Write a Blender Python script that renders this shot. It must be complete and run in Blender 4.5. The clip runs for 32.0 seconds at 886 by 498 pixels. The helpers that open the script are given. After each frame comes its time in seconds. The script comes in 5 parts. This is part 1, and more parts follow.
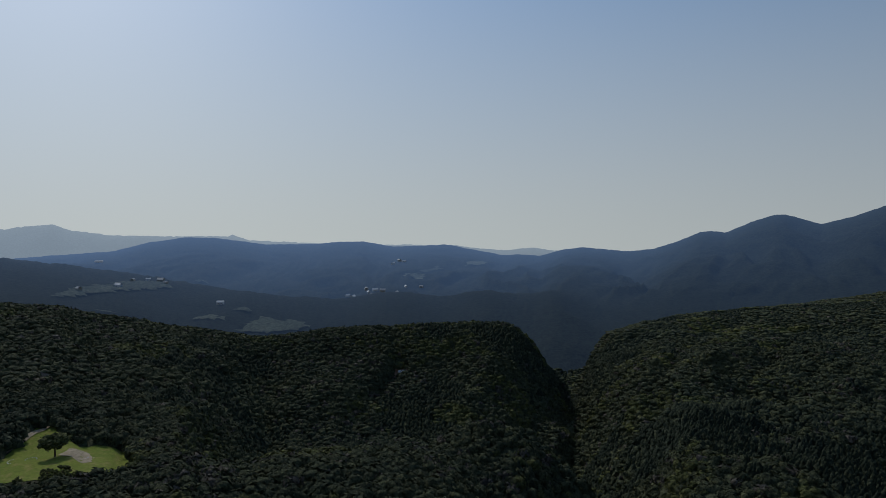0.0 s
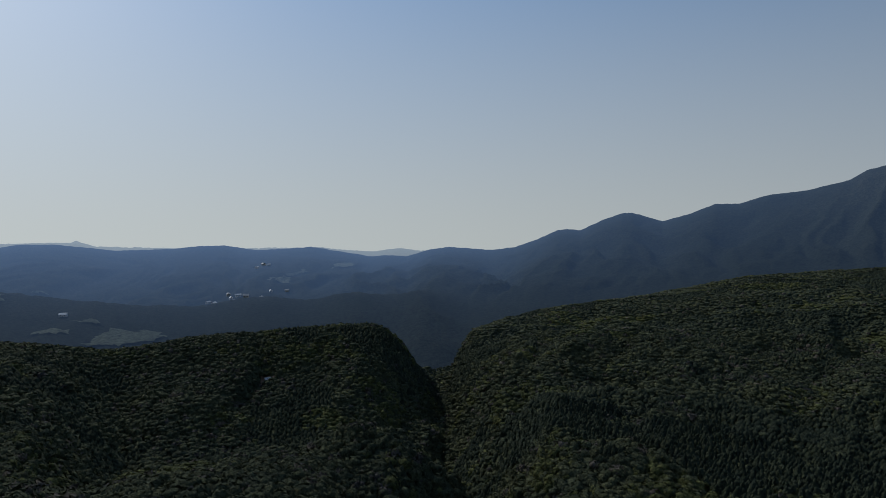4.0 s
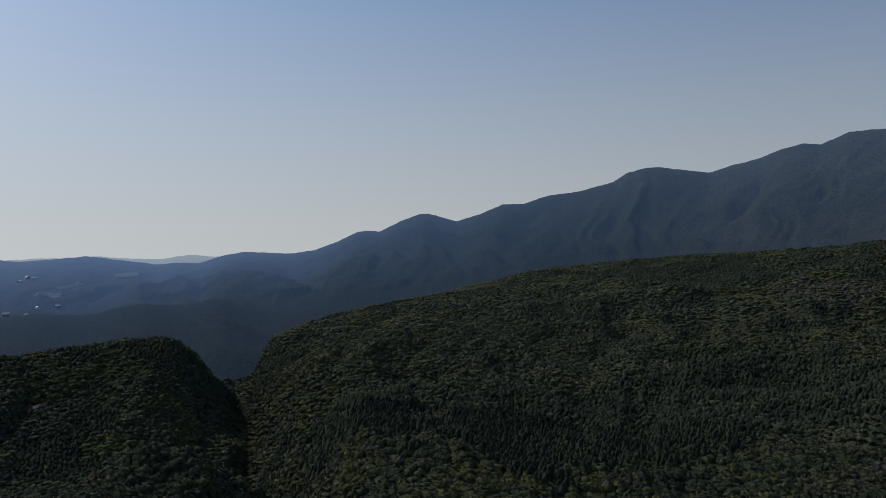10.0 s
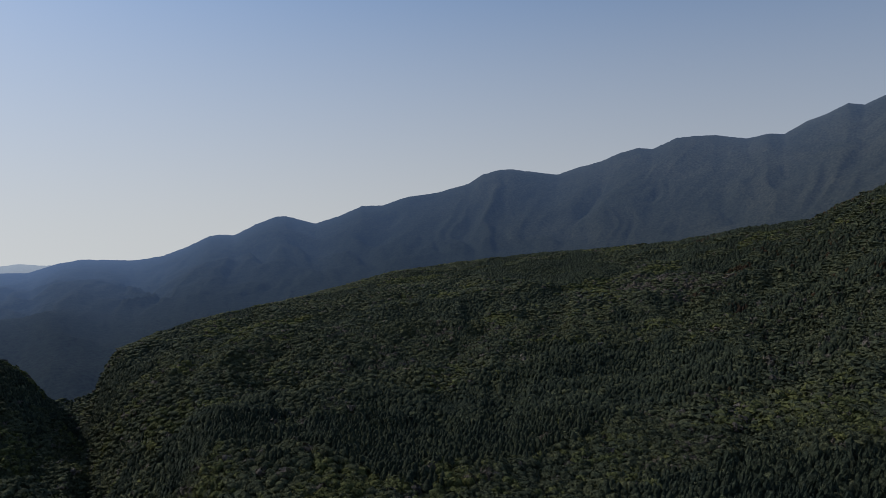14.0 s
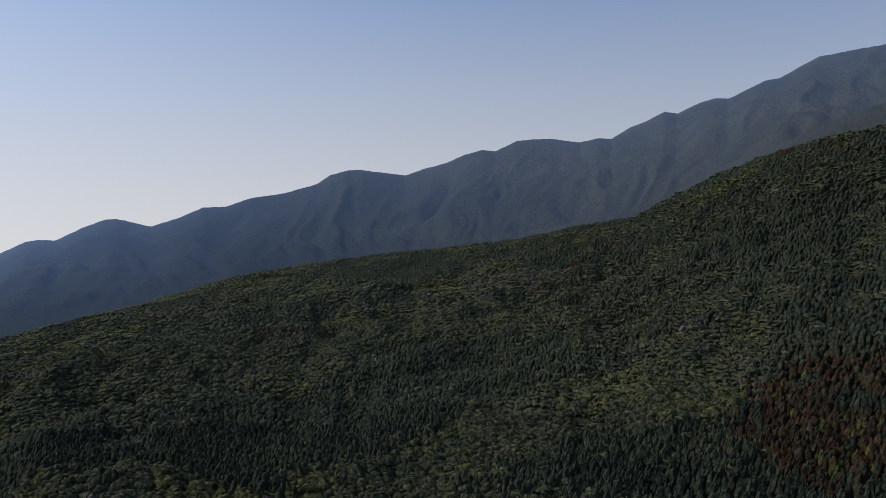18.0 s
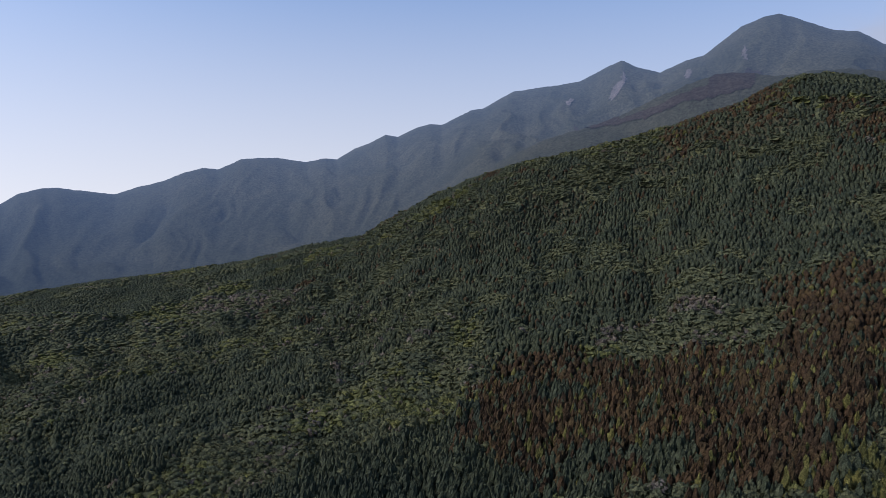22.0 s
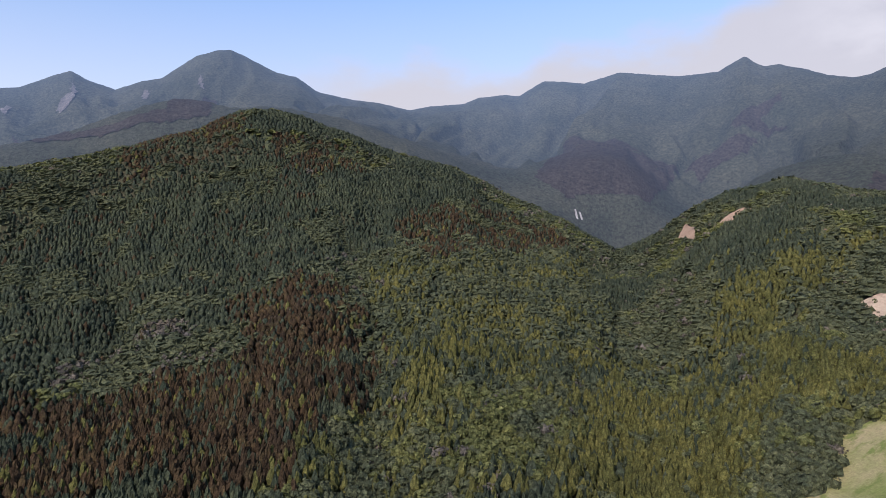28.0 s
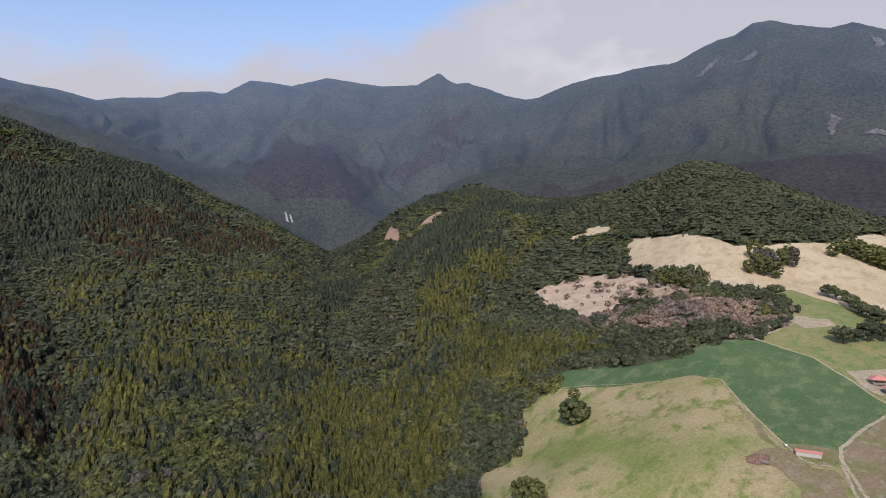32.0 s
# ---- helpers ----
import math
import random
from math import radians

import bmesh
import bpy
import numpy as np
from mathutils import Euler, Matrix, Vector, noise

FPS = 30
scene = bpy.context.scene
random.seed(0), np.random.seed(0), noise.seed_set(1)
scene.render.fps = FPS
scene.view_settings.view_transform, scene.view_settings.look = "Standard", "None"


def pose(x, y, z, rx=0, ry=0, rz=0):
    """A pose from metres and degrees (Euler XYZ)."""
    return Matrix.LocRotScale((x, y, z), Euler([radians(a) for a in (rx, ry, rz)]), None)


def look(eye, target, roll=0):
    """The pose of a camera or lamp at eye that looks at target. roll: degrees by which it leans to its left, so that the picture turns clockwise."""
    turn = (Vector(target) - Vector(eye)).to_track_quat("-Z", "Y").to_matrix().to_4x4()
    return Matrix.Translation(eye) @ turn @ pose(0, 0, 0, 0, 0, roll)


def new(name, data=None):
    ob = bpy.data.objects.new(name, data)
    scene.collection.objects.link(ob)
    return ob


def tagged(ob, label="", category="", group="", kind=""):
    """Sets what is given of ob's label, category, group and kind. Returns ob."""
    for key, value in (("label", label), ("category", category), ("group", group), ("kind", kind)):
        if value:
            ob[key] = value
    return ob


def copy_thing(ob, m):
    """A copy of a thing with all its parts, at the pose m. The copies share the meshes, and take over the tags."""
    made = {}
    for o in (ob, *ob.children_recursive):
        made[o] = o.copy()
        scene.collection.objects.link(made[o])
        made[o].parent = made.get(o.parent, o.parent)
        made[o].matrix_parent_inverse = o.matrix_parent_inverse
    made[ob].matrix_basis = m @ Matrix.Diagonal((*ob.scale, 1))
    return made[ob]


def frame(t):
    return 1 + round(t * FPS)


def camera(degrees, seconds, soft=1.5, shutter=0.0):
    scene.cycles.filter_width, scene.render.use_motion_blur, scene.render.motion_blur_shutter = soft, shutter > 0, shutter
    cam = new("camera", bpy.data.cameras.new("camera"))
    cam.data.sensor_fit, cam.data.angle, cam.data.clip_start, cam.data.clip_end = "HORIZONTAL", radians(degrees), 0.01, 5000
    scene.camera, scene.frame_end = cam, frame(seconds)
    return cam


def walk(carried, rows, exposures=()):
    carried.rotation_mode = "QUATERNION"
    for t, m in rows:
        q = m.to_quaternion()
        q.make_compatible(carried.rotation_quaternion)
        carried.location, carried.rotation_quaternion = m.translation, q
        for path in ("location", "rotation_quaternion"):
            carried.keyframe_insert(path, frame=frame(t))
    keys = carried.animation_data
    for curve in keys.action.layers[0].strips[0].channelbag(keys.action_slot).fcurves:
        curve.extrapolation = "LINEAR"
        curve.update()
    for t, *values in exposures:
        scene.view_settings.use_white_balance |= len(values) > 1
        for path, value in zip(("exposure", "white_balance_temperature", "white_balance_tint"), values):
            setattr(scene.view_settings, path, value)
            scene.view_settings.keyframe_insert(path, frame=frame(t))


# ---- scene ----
cam = camera(66.12, 32.0, soft=0.7)
EYE = 130.0  # the drone hovers 130 m over the ground below it and only turns
TURNS = (
    (0, -0.05, -6.00, 0.04), (0.5, -1.49, -5.99, 0.06), (1, -2.94, -5.99, 0.06), (1.5, -4.36, -5.98, 0.02), (2, -5.81, -5.97, 0.05), 
    (2.5, -7.29, -5.96, 0.05), (3, -8.69, -5.94, 0.08), (3.5, -10.01, -5.93, 0.06), (5.5, -14.87, -5.89, 0.05), (6, -16.17, -5.88, -0.06), 
    (6.5, -17.61, -5.87, 0.02), (7, -19.08, -5.86, -0.03), (7.5, -20.57, -5.86, -0.02), (8, -22.14, -5.85, 0.00), (8.5, -23.65, -5.81, -0.04), 
    (9, -25.12, -5.81, -0.01), (9.5, -26.55, -5.78, 0.01), (10, -28.02, -5.76, 0.06), (10.5, -29.43, -5.73, 0.03), (11, -30.96, -5.71, 0.06), 
    (11.5, -32.43, -5.71, -0.00), (12, -33.98, -5.68, 0.08), (12.5, -35.36, -5.67, 0.07), (13, -36.86, -5.66, 0.04), (13.5, -38.35, -5.65, 0.06), 
    (14, -39.81, -5.64, 0.06), (14.5, -41.30, -5.62, 0.04), (16.5, -47.60, -5.61, -0.02), (17, -49.16, -5.61, -0.03), (17.5, -50.71, -5.59, -0.08), 
    (18, -52.43, -5.59, -0.07), (18.5, -55.95, -5.45, -0.11), (19, -60.44, -5.09, -0.04), (19.5, -64.22, -4.92, -0.03), (20, -67.50, -4.88, -0.03), 
    (20.5, -70.04, -4.85, -0.03), (21, -71.76, -4.81, -0.02), (21.5, -73.24, -4.42, -0.04), (22, -74.97, -3.95, -0.01), (22.5, -77.18, -3.45, -0.04), 
    (23, -79.64, -2.93, -0.04), (23.5, -84.98, -2.39, -0.08), (24, -90.22, -2.14, -0.07), (24.5, -94.29, -2.14, -0.07), (25, -97.44, -2.12, -0.01), 
    (25.5, -100.96, -2.10, -0.05), (27.5, -115.03, -2.04, 0.00), (28, -117.94, -2.02, 0.04), (28.5, -120.77, -2.01, 0.00), (29, -123.68, -1.98, 0.01), 
    (29.5, -126.68, -1.93, 0.05), (30, -129.75, -1.92, 0.02), (30.5, -132.83, -1.89, 0.12), (31, -135.90, -1.87, 0.09), (31.5, -138.92, -1.86, 0.11), 
    (32, -141.94, -1.84, 0.21), )
EXPOSE = ((0, -1.1, 6200, 7), (6, -0.95, 6200, 8), (9, -0.9, 6250, 10), (13, -0.74, 6300, 12), (17, -0.46, 6350, 16), (19, -0.31, 6400, 18), (21, 0.0, 6400, 20), (23, 0.28, 6400, 20), (25, 0.5, 6450, 20), (28, 0.62, 6600, 20), (32, 0.4, 6700, 18))
walk(cam, [(t, pose(0, 0, EYE, 90 + p, r, y)) for t, y, p, r in TURNS], EXPOSE)

# ---- sky and sun ----
SUN_AZ, SUN_EL = -30.0, 38.0  # bearing clockwise from the first view, height
world = bpy.data.worlds.new("world")
scene.world = world
world.use_nodes = True
wn, wl = world.node_tree.nodes, world.node_tree.links


def wmath(op, a, b=0.0, c=0.0, clamp=False):
    n = wn.new("ShaderNodeMath")
    n.operation, n.use_clamp = op, clamp
    for s, v in zip(n.inputs, (a, b, c)):
        if isinstance(v, (int, float)):
            s.default_value = v
        else:
            wl.new(v, s)
    return n.outputs[0]


def wmix(fac, a, b):
    n = wn.new("ShaderNodeMix")
    n.data_type = "RGBA"
    wl.new(fac, n.inputs[0])
    for s, v in ((n.inputs[6], a), (n.inputs[7], b)):
        if isinstance(v, tuple):
            s.default_value = (*v, 1)
        else:
            wl.new(v, s)
    return n.outputs[2]


way = wn.new("ShaderNodeTexCoord").outputs["Generated"]
axes = wn.new("ShaderNodeSeparateXYZ")
wl.new(way, axes.inputs[0])
wx, wy, wz = axes.outputs
lifted = wn.new("ShaderNodeCombineXYZ")  # the drone looks down past the level horizon into bright haze
wl.new(wx, lifted.inputs[0])
wl.new(wy, lifted.inputs[1])
wl.new(wmath("MAXIMUM", wmath("MULTIPLY_ADD", wz, 0.45, 0.27), 0.05), lifted.inputs[2])
unit = wn.new("ShaderNodeVectorMath")
unit.operation = "NORMALIZE"
wl.new(lifted.outputs[0], unit.inputs[0])
sky = wn.new("ShaderNodeTexSky")
sky.sky_type, sky.sun_disc = "NISHITA", False
sky.sun_elevation, sky.sun_rotation = radians(SUN_EL), radians(SUN_AZ)
sky.altitude, sky.air_density, sky.dust_density, sky.ozone_density = 700, 1.0, 0.9, 2.0
wl.new(unit.outputs[0], sky.inputs[0])
grey = wn.new("ShaderNodeHueSaturation")
grey.inputs["Saturation"].default_value, grey.inputs["Value"].default_value = 0.16, 0.93
wl.new(sky.outputs[0], grey.inputs["Color"])
haze = wmath("MULTIPLY", wmath("SMOOTH_MIN", 1.0, wmath("MAXIMUM", wmath("MULTIPLY_ADD", wz, -2.6, 0.8), 0.0), 0.3), 0.9)
dusty = wn.new("ShaderNodeVectorMath")
dusty.operation = "MULTIPLY"
dusty.inputs[1].default_value = (1.03, 0.985, 0.87)
wl.new(grey.outputs[0], dusty.inputs[0])
towards = wmath("ADD", wmath("MULTIPLY", wx, math.sin(radians(25))), wmath("MULTIPLY", wy, math.cos(radians(25))))
murk = wn.new("ShaderNodeVectorMath")  # haze over the plain, thickest towards the sun
murk.operation = "SCALE"
murk.inputs[0].default_value = (1.0, 0.995, 0.95)
wl.new(wmath("MULTIPLY_ADD", towards, 1.35, 3.45), murk.inputs["Scale"])
veil = wn.new("ShaderNodeMix")
veil.data_type = "RGBA"
veil.inputs[0].default_value = 0.65
wl.new(dusty.outputs[0], veil.inputs[6])
wl.new(murk.outputs[0], veil.inputs[7])
air = wmix(haze, sky.outputs[0], veil.outputs[2])
# a bank of bright cloud over the eastern mountains: deeper towards the south
warm = wn.new("ShaderNodeVectorMath")
warm.operation = "MULTIPLY"
warm.inputs[1].default_value = (1.0, 1.01, 0.98)
wl.new(air, warm.inputs[0])
air = warm.outputs[0]
bearing = wmath("SUBTRACT", wmath("FLOORED_MODULO", wmath("MULTIPLY_ADD", wmath("ARCTAN2", wx, wy), 180 / math.pi, 90.0), 360.0), 90.0)
rise = wmath("MULTIPLY", wmath("ARCSINE", wz), 180 / math.pi)


def puffs(scale, detail, squash):
    tex, stretch = wn.new("ShaderNodeTexNoise"), wn.new("ShaderNodeVectorMath")
    stretch.operation = "MULTIPLY"
    stretch.inputs[1].default_value = (1, 1, squash)
    wl.new(way, stretch.inputs[0])
    wl.new(stretch.outputs[0], tex.inputs["Vector"])
    tex.inputs["Scale"].default_value, tex.inputs["Detail"].default_value, tex.inputs["Roughness"].default_value = scale, detail, 0.52
    return tex.outputs["Fac"]


billow, wisp = puffs(4.2, 5.0, 2.2), puffs(9.0, 7.0, 1.8)
top = wmath("ADD", wmath("MINIMUM", wmath("MULTIPLY", wmath("MAXIMUM", wmath("SUBTRACT", bearing, 131.0), 0.0), 0.42), 14.0), 12.6)
top = wmath("MULTIPLY_ADD", wmath("SUBTRACT", billow, 0.5), 11.0, top)
top = wmath("MULTIPLY_ADD", wmath("SUBTRACT", wisp, 0.5), 4.0, top)
cover = wn.new("ShaderNodeMapRange")
cover.interpolation_type = "SMOOTHSTEP"
for k, v in zip((1, 2, 3, 4), (-1.2, 2.6, 0.0, 0.86)):
    cover.inputs[k].default_value = v
wl.new(wmath("SUBTRACT", top, rise), cover.inputs[0])
ends = wmath("MULTIPLY", wmath("MULTIPLY", wmath("SUBTRACT", bearing, 101.0), 0.09, clamp=True), wmath("MULTIPLY", wmath("SUBTRACT", 262.0, bearing), 0.06, clamp=True))
bright = wmath("MULTIPLY", wmath("MULTIPLY_ADD", wmath("ADD", billow, wmath("MULTIPLY", wisp, 0.6)), 5.0, -3.95, clamp=True), wmath("MULTIPLY", wmath("SUBTRACT", bearing, 143.0), 0.1, clamp=True))
cloud = wmix(bright, (2.32, 2.37, 2.48), (3.1, 3.18, 3.26))
wl.new(wmix(wmath("MULTIPLY", cover.outputs[0], ends), air, cloud), wn["Background"].inputs[0])
wn["Background"].inputs[1].default_value = 0.18
sun = new("sun", bpy.data.lights.new("sun", "SUN"))
sun.data.energy, sun.data.angle, sun.data.color = 2.6, radians(0.6), (1.0, 0.94, 0.85)
sun.matrix_world = look((0, 0, 900), (-math.sin(radians(SUN_AZ)) * 1000, -math.cos(radians(SUN_AZ)) * 1000, 900 - 1000 * math.tan(radians(SUN_EL))))

# ---- materials ----
def material(name, roughness=0.9, specular=0.2):
    m = bpy.data.materials.new(name)
    m.use_nodes = True
    b = m.node_tree.nodes["Principled BSDF"]
    b.inputs["Roughness"].default_value = roughness
    b.inputs["Specular IOR Level"].default_value = specular
    return m, m.node_tree.nodes, m.node_tree.links, b


def noise_node(m, scale, detail=4.0, rough=0.55, stretch=None):
    n, l = m.node_tree.nodes, m.node_tree.links
    geo, tex = n.new("ShaderNodeNewGeometry"), n.new("ShaderNodeTexNoise")
    tex.inputs["Scale"].default_value, tex.inputs["Detail"].default_value, tex.inputs["Roughness"].default_value = scale, detail, rough
    if stretch:
        v = n.new("ShaderNodeVectorMath")
        v.operation = "MULTIPLY"
        v.inputs[1].default_value = stretch
        l.new(geo.outputs["Position"], v.inputs[0])
        l.new(v.outputs[0], tex.inputs["Vector"])
    else:
        l.new(geo.outputs["Position"], tex.inputs["Vector"])
    return tex.outputs["Fac"]


def ramp(m, fac, *stops):
    n = m.node_tree.nodes.new("ShaderNodeValToRGB")
    el = n.color_ramp.elements
    for i, (at, c) in enumerate(stops):
        e = el[i] if i < 2 else el.new(at)
        e.position, e.color = at, (*c, 1)
    m.node_tree.links.new(fac, n.inputs[0])
    return n.outputs[0]


def mix(m, kind, fac, a, b):
    n = m.node_tree.nodes.new("ShaderNodeMix")
    n.data_type, n.blend_type = "RGBA", kind
    for socket, v in ((n.inputs[0], fac), (n.inputs[6], a), (n.inputs[7], b)):
        if isinstance(v, (int, float)):
            socket.default_value = v
        elif isinstance(v, tuple):
            socket.default_value = (*v, 1)
        else:
            m.node_tree.links.new(v, socket)
    return n.outputs[2]


def bump(m, b, fac, distance, strength=1.0):
    n = m.node_tree.nodes.new("ShaderNodeBump")
    n.inputs["Strength"].default_value, n.inputs["Distance"].default_value = strength, distance
    m.node_tree.links.new(fac, n.inputs["Height"])
    m.node_tree.links.new(n.outputs[0], b.inputs["Normal"])


def foliage(name, dark, middle, light, relief=0.5, grain=0.9):
    """Leaves of one kind: every crown a little different, mottled by clumps and twigs, with the dull shine of leaves."""
    m, n, l, b = material(name, 0.85, 0.08)
    island = n.new("ShaderNodeNewGeometry").outputs["Random Per Island"]
    tone = ramp(m, island, (0.0, dark), (1.0, light), (0.5, middle))
    clump = noise_node(m, grain, 5.0, 0.75)
    bough = noise_node(m, grain * 0.28, 3.0, 0.6)
    shade = mix(m, "MULTIPLY", 1.0, ramp(m, clump, (0.36, (0.4, 0.4, 0.4)), (0.64, (1.6, 1.6, 1.6))), ramp(m, bough, (0.34, (0.6, 0.62, 0.65)), (0.66, (1.4, 1.38, 1.35))))
    stand = ramp(m, noise_node(m, 0.02, 3.0), (0.3, (0.75, 0.8, 0.85)), (0.7, (1.25, 1.18, 1.05)))
    col = mix(m, "MULTIPLY", 1.0, mix(m, "MULTIPLY", 1.0, tone, shade), stand)
    l.new(col, b.inputs["Base Color"])
    bump(m, b, clump, relief)
    return m


LEAVES = (("cedar_needles", (0.028, 0.037, 0.024), (0.039, 0.049, 0.031), (0.053, 0.063, 0.04), 0.9, 1.3),
          ("rusty_cedar_needles", (0.037, 0.025, 0.015), (0.046, 0.031, 0.018), (0.056, 0.042, 0.021), 0.9, 1.3),
          ("golden_cedar_needles", (0.06, 0.062, 0.021), (0.076, 0.076, 0.025), (0.094, 0.092, 0.031), 0.9, 1.3),
          ("evergreen_leaves", (0.051, 0.06, 0.034), (0.067, 0.076, 0.042), (0.09, 0.098, 0.053), 1.0, 1.1),
          ("young_leaves", (0.068, 0.077, 0.028), (0.088, 0.096, 0.036), (0.114, 0.12, 0.047), 1.0, 1.1),
          ("bare_twigs", (0.068, 0.061, 0.05), (0.092, 0.081, 0.067), (0.125, 0.11, 0.092), 0.5, 1.6))
M_LEAVES = [foliage(*row) for row in LEAVES]
M_SCRUB = foliage("dry_scrub_twigs", (0.14, 0.104, 0.08), (0.2, 0.152, 0.12), (0.28, 0.22, 0.175), 0.5, 1.6)


def forest_floor():
    m, n, l, b = material("forest_floor", 0.95, 0.1)
    a = ramp(m, noise_node(m, 0.06, 5.0, 0.6), (0.3, (0.035, 0.036, 0.02)), (0.7, (0.075, 0.07, 0.042)))
    fine = ramp(m, noise_node(m, 0.35, 4.0, 0.7), (0.3, (0.5, 0.5, 0.5)), (0.7, (1.4, 1.4, 1.4)))
    l.new(mix(m, "MULTIPLY", 1.0, a, fine), b.inputs["Base Color"])
    bump(m, b, noise_node(m, 0.25, 4.0, 0.7), 2.5)
    return m


def hazed_land(name, dark, light, air, glow, sunward_dark=None):
    """Cover of far land, a backdrop of distance: the air before it is painted as emission."""
    m, n, l, b = material(name, 1.0, 0.05)
    a = ramp(m, noise_node(m, 0.0045, 7.0, 0.62), (0.3, dark), (0.7, light))
    fine = ramp(m, noise_node(m, 0.1, 5.0, 0.75), (0.34, (0.5, 0.5, 0.5)), (0.66, (1.5, 1.5, 1.5)))
    toward, face = n.new("ShaderNodeVectorMath"), n.new("ShaderNodeMapRange")
    toward.operation = "DOT_PRODUCT"
    if sunward_dark:  # backlit shade painted in: darker base colour towards the sun, broken by noise
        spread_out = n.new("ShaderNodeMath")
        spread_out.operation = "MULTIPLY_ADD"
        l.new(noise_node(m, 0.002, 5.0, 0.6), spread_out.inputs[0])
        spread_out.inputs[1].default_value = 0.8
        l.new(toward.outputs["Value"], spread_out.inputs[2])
        a = mix(m, "MIX", ramp(m, spread_out.outputs[0], (0.3, (0, 0, 0)), (0.85, (1, 1, 1))), a, sunward_dark)
    l.new(mix(m, "MULTIPLY", 1.0, a, fine), b.inputs["Base Color"])
    # haze put into the emission, stronger with distance
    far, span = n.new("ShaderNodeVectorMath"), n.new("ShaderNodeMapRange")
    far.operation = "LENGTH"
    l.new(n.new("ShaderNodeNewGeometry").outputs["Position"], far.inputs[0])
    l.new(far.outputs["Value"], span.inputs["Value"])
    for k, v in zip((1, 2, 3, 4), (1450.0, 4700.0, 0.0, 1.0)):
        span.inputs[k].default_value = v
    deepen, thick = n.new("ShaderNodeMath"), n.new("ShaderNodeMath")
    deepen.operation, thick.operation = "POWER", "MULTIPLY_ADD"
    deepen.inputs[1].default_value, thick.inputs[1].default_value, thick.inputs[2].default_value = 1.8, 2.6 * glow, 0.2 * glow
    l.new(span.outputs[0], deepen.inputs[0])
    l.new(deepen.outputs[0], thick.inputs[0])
    # the painted haze glows strongest towards the sun
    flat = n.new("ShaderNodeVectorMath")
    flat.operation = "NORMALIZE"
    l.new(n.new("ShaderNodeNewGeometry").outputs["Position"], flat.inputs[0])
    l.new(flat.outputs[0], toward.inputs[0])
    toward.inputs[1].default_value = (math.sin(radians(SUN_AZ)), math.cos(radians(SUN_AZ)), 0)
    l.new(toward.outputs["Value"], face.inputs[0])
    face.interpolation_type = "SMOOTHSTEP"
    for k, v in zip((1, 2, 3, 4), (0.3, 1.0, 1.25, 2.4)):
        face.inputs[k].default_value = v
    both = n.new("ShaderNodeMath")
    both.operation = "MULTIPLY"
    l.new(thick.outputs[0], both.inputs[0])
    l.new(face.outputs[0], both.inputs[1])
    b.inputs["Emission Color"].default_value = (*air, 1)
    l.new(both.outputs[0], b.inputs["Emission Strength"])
    bump(m, b, noise_node(m, 0.09, 5.0, 0.75), 8.0)
    return m


M_FLOOR = forest_floor()
HAZE_BLUE = (0.24, 0.4, 0.74)  # emission colour of the haze painted on ranges, rock and far fields
# the last colour is the darkening painted in towards the sun
M_RANGE = hazed_land("hazed_mountain_forest", (0.035, 0.039, 0.027), (0.063, 0.063, 0.042), HAZE_BLUE, 0.125, (0.02, 0.025, 0.017))
# brown cedar with the range's painted haze glow over it
M_HIGH_CEDAR = hazed_land("hazed_cedar_forest", (0.032, 0.026, 0.021), (0.052, 0.043, 0.035), HAZE_BLUE, 0.125)
M_FAR = hazed_land("hazed_hill_forest", (0.05, 0.06, 0.06), (0.08, 0.09, 0.09), (0.5, 0.6, 0.72), 0.13)


def grassland(name, base, patch, spot, scale=0.03):
    m, n, l, b = material(name, 0.95, 0.1)
    big = ramp(m, noise_node(m, scale, 5.0, 0.6), (0.38, base), (0.64, patch))
    mid = ramp(m, noise_node(m, scale * 5, 4.0, 0.65, (1, 0.6, 1)), (0.5, (0, 0, 0)), (0.64, (1, 1, 1)))
    fine = ramp(m, noise_node(m, 0.6, 5.0, 0.75), (0.32, (0.76, 0.76, 0.76)), (0.68, (1.22, 1.22, 1.22)))
    l.new(mix(m, "MULTIPLY", 1.0, mix(m, "MIX", mid, big, spot), fine), b.inputs["Base Color"])
    bump(m, b, noise_node(m, 1.2, 4.0, 0.7), 0.14)
    return m


M_STUBBLE = grassland("stubble_grass", (0.33, 0.265, 0.145), (0.175, 0.195, 0.06), (0.145, 0.17, 0.048), 0.018)
M_CROP = grassland("green_crop", (0.068, 0.118, 0.05), (0.086, 0.134, 0.056), (0.13, 0.165, 0.075), 0.02)
M_FALLOW = grassland("fallow_ground", (0.22, 0.16, 0.1), (0.15, 0.16, 0.06), (0.25, 0.2, 0.13), 0.05)
M_PADDOCK = grassland("paddock_grass", (0.16, 0.19, 0.07), (0.25, 0.22, 0.1), (0.13, 0.18, 0.06), 0.03)
M_STRAW = grassland("dry_straw_grass", (0.43, 0.34, 0.215), (0.5, 0.4, 0.265), (0.37, 0.285, 0.175), 0.02)
M_CLEARING = grassland("dry_scrub_ground", (0.4, 0.3, 0.21), (0.48, 0.37, 0.265), (0.3, 0.21, 0.15), 0.03)
M_MEADOW = grassland("lawn_grass", (0.14, 0.18, 0.025), (0.19, 0.215, 0.035), (0.24, 0.22, 0.06), 0.04)
M_SOIL = grassland("bare_soil", (0.3, 0.2, 0.14), (0.4, 0.28, 0.19), (0.24, 0.15, 0.1), 0.1)
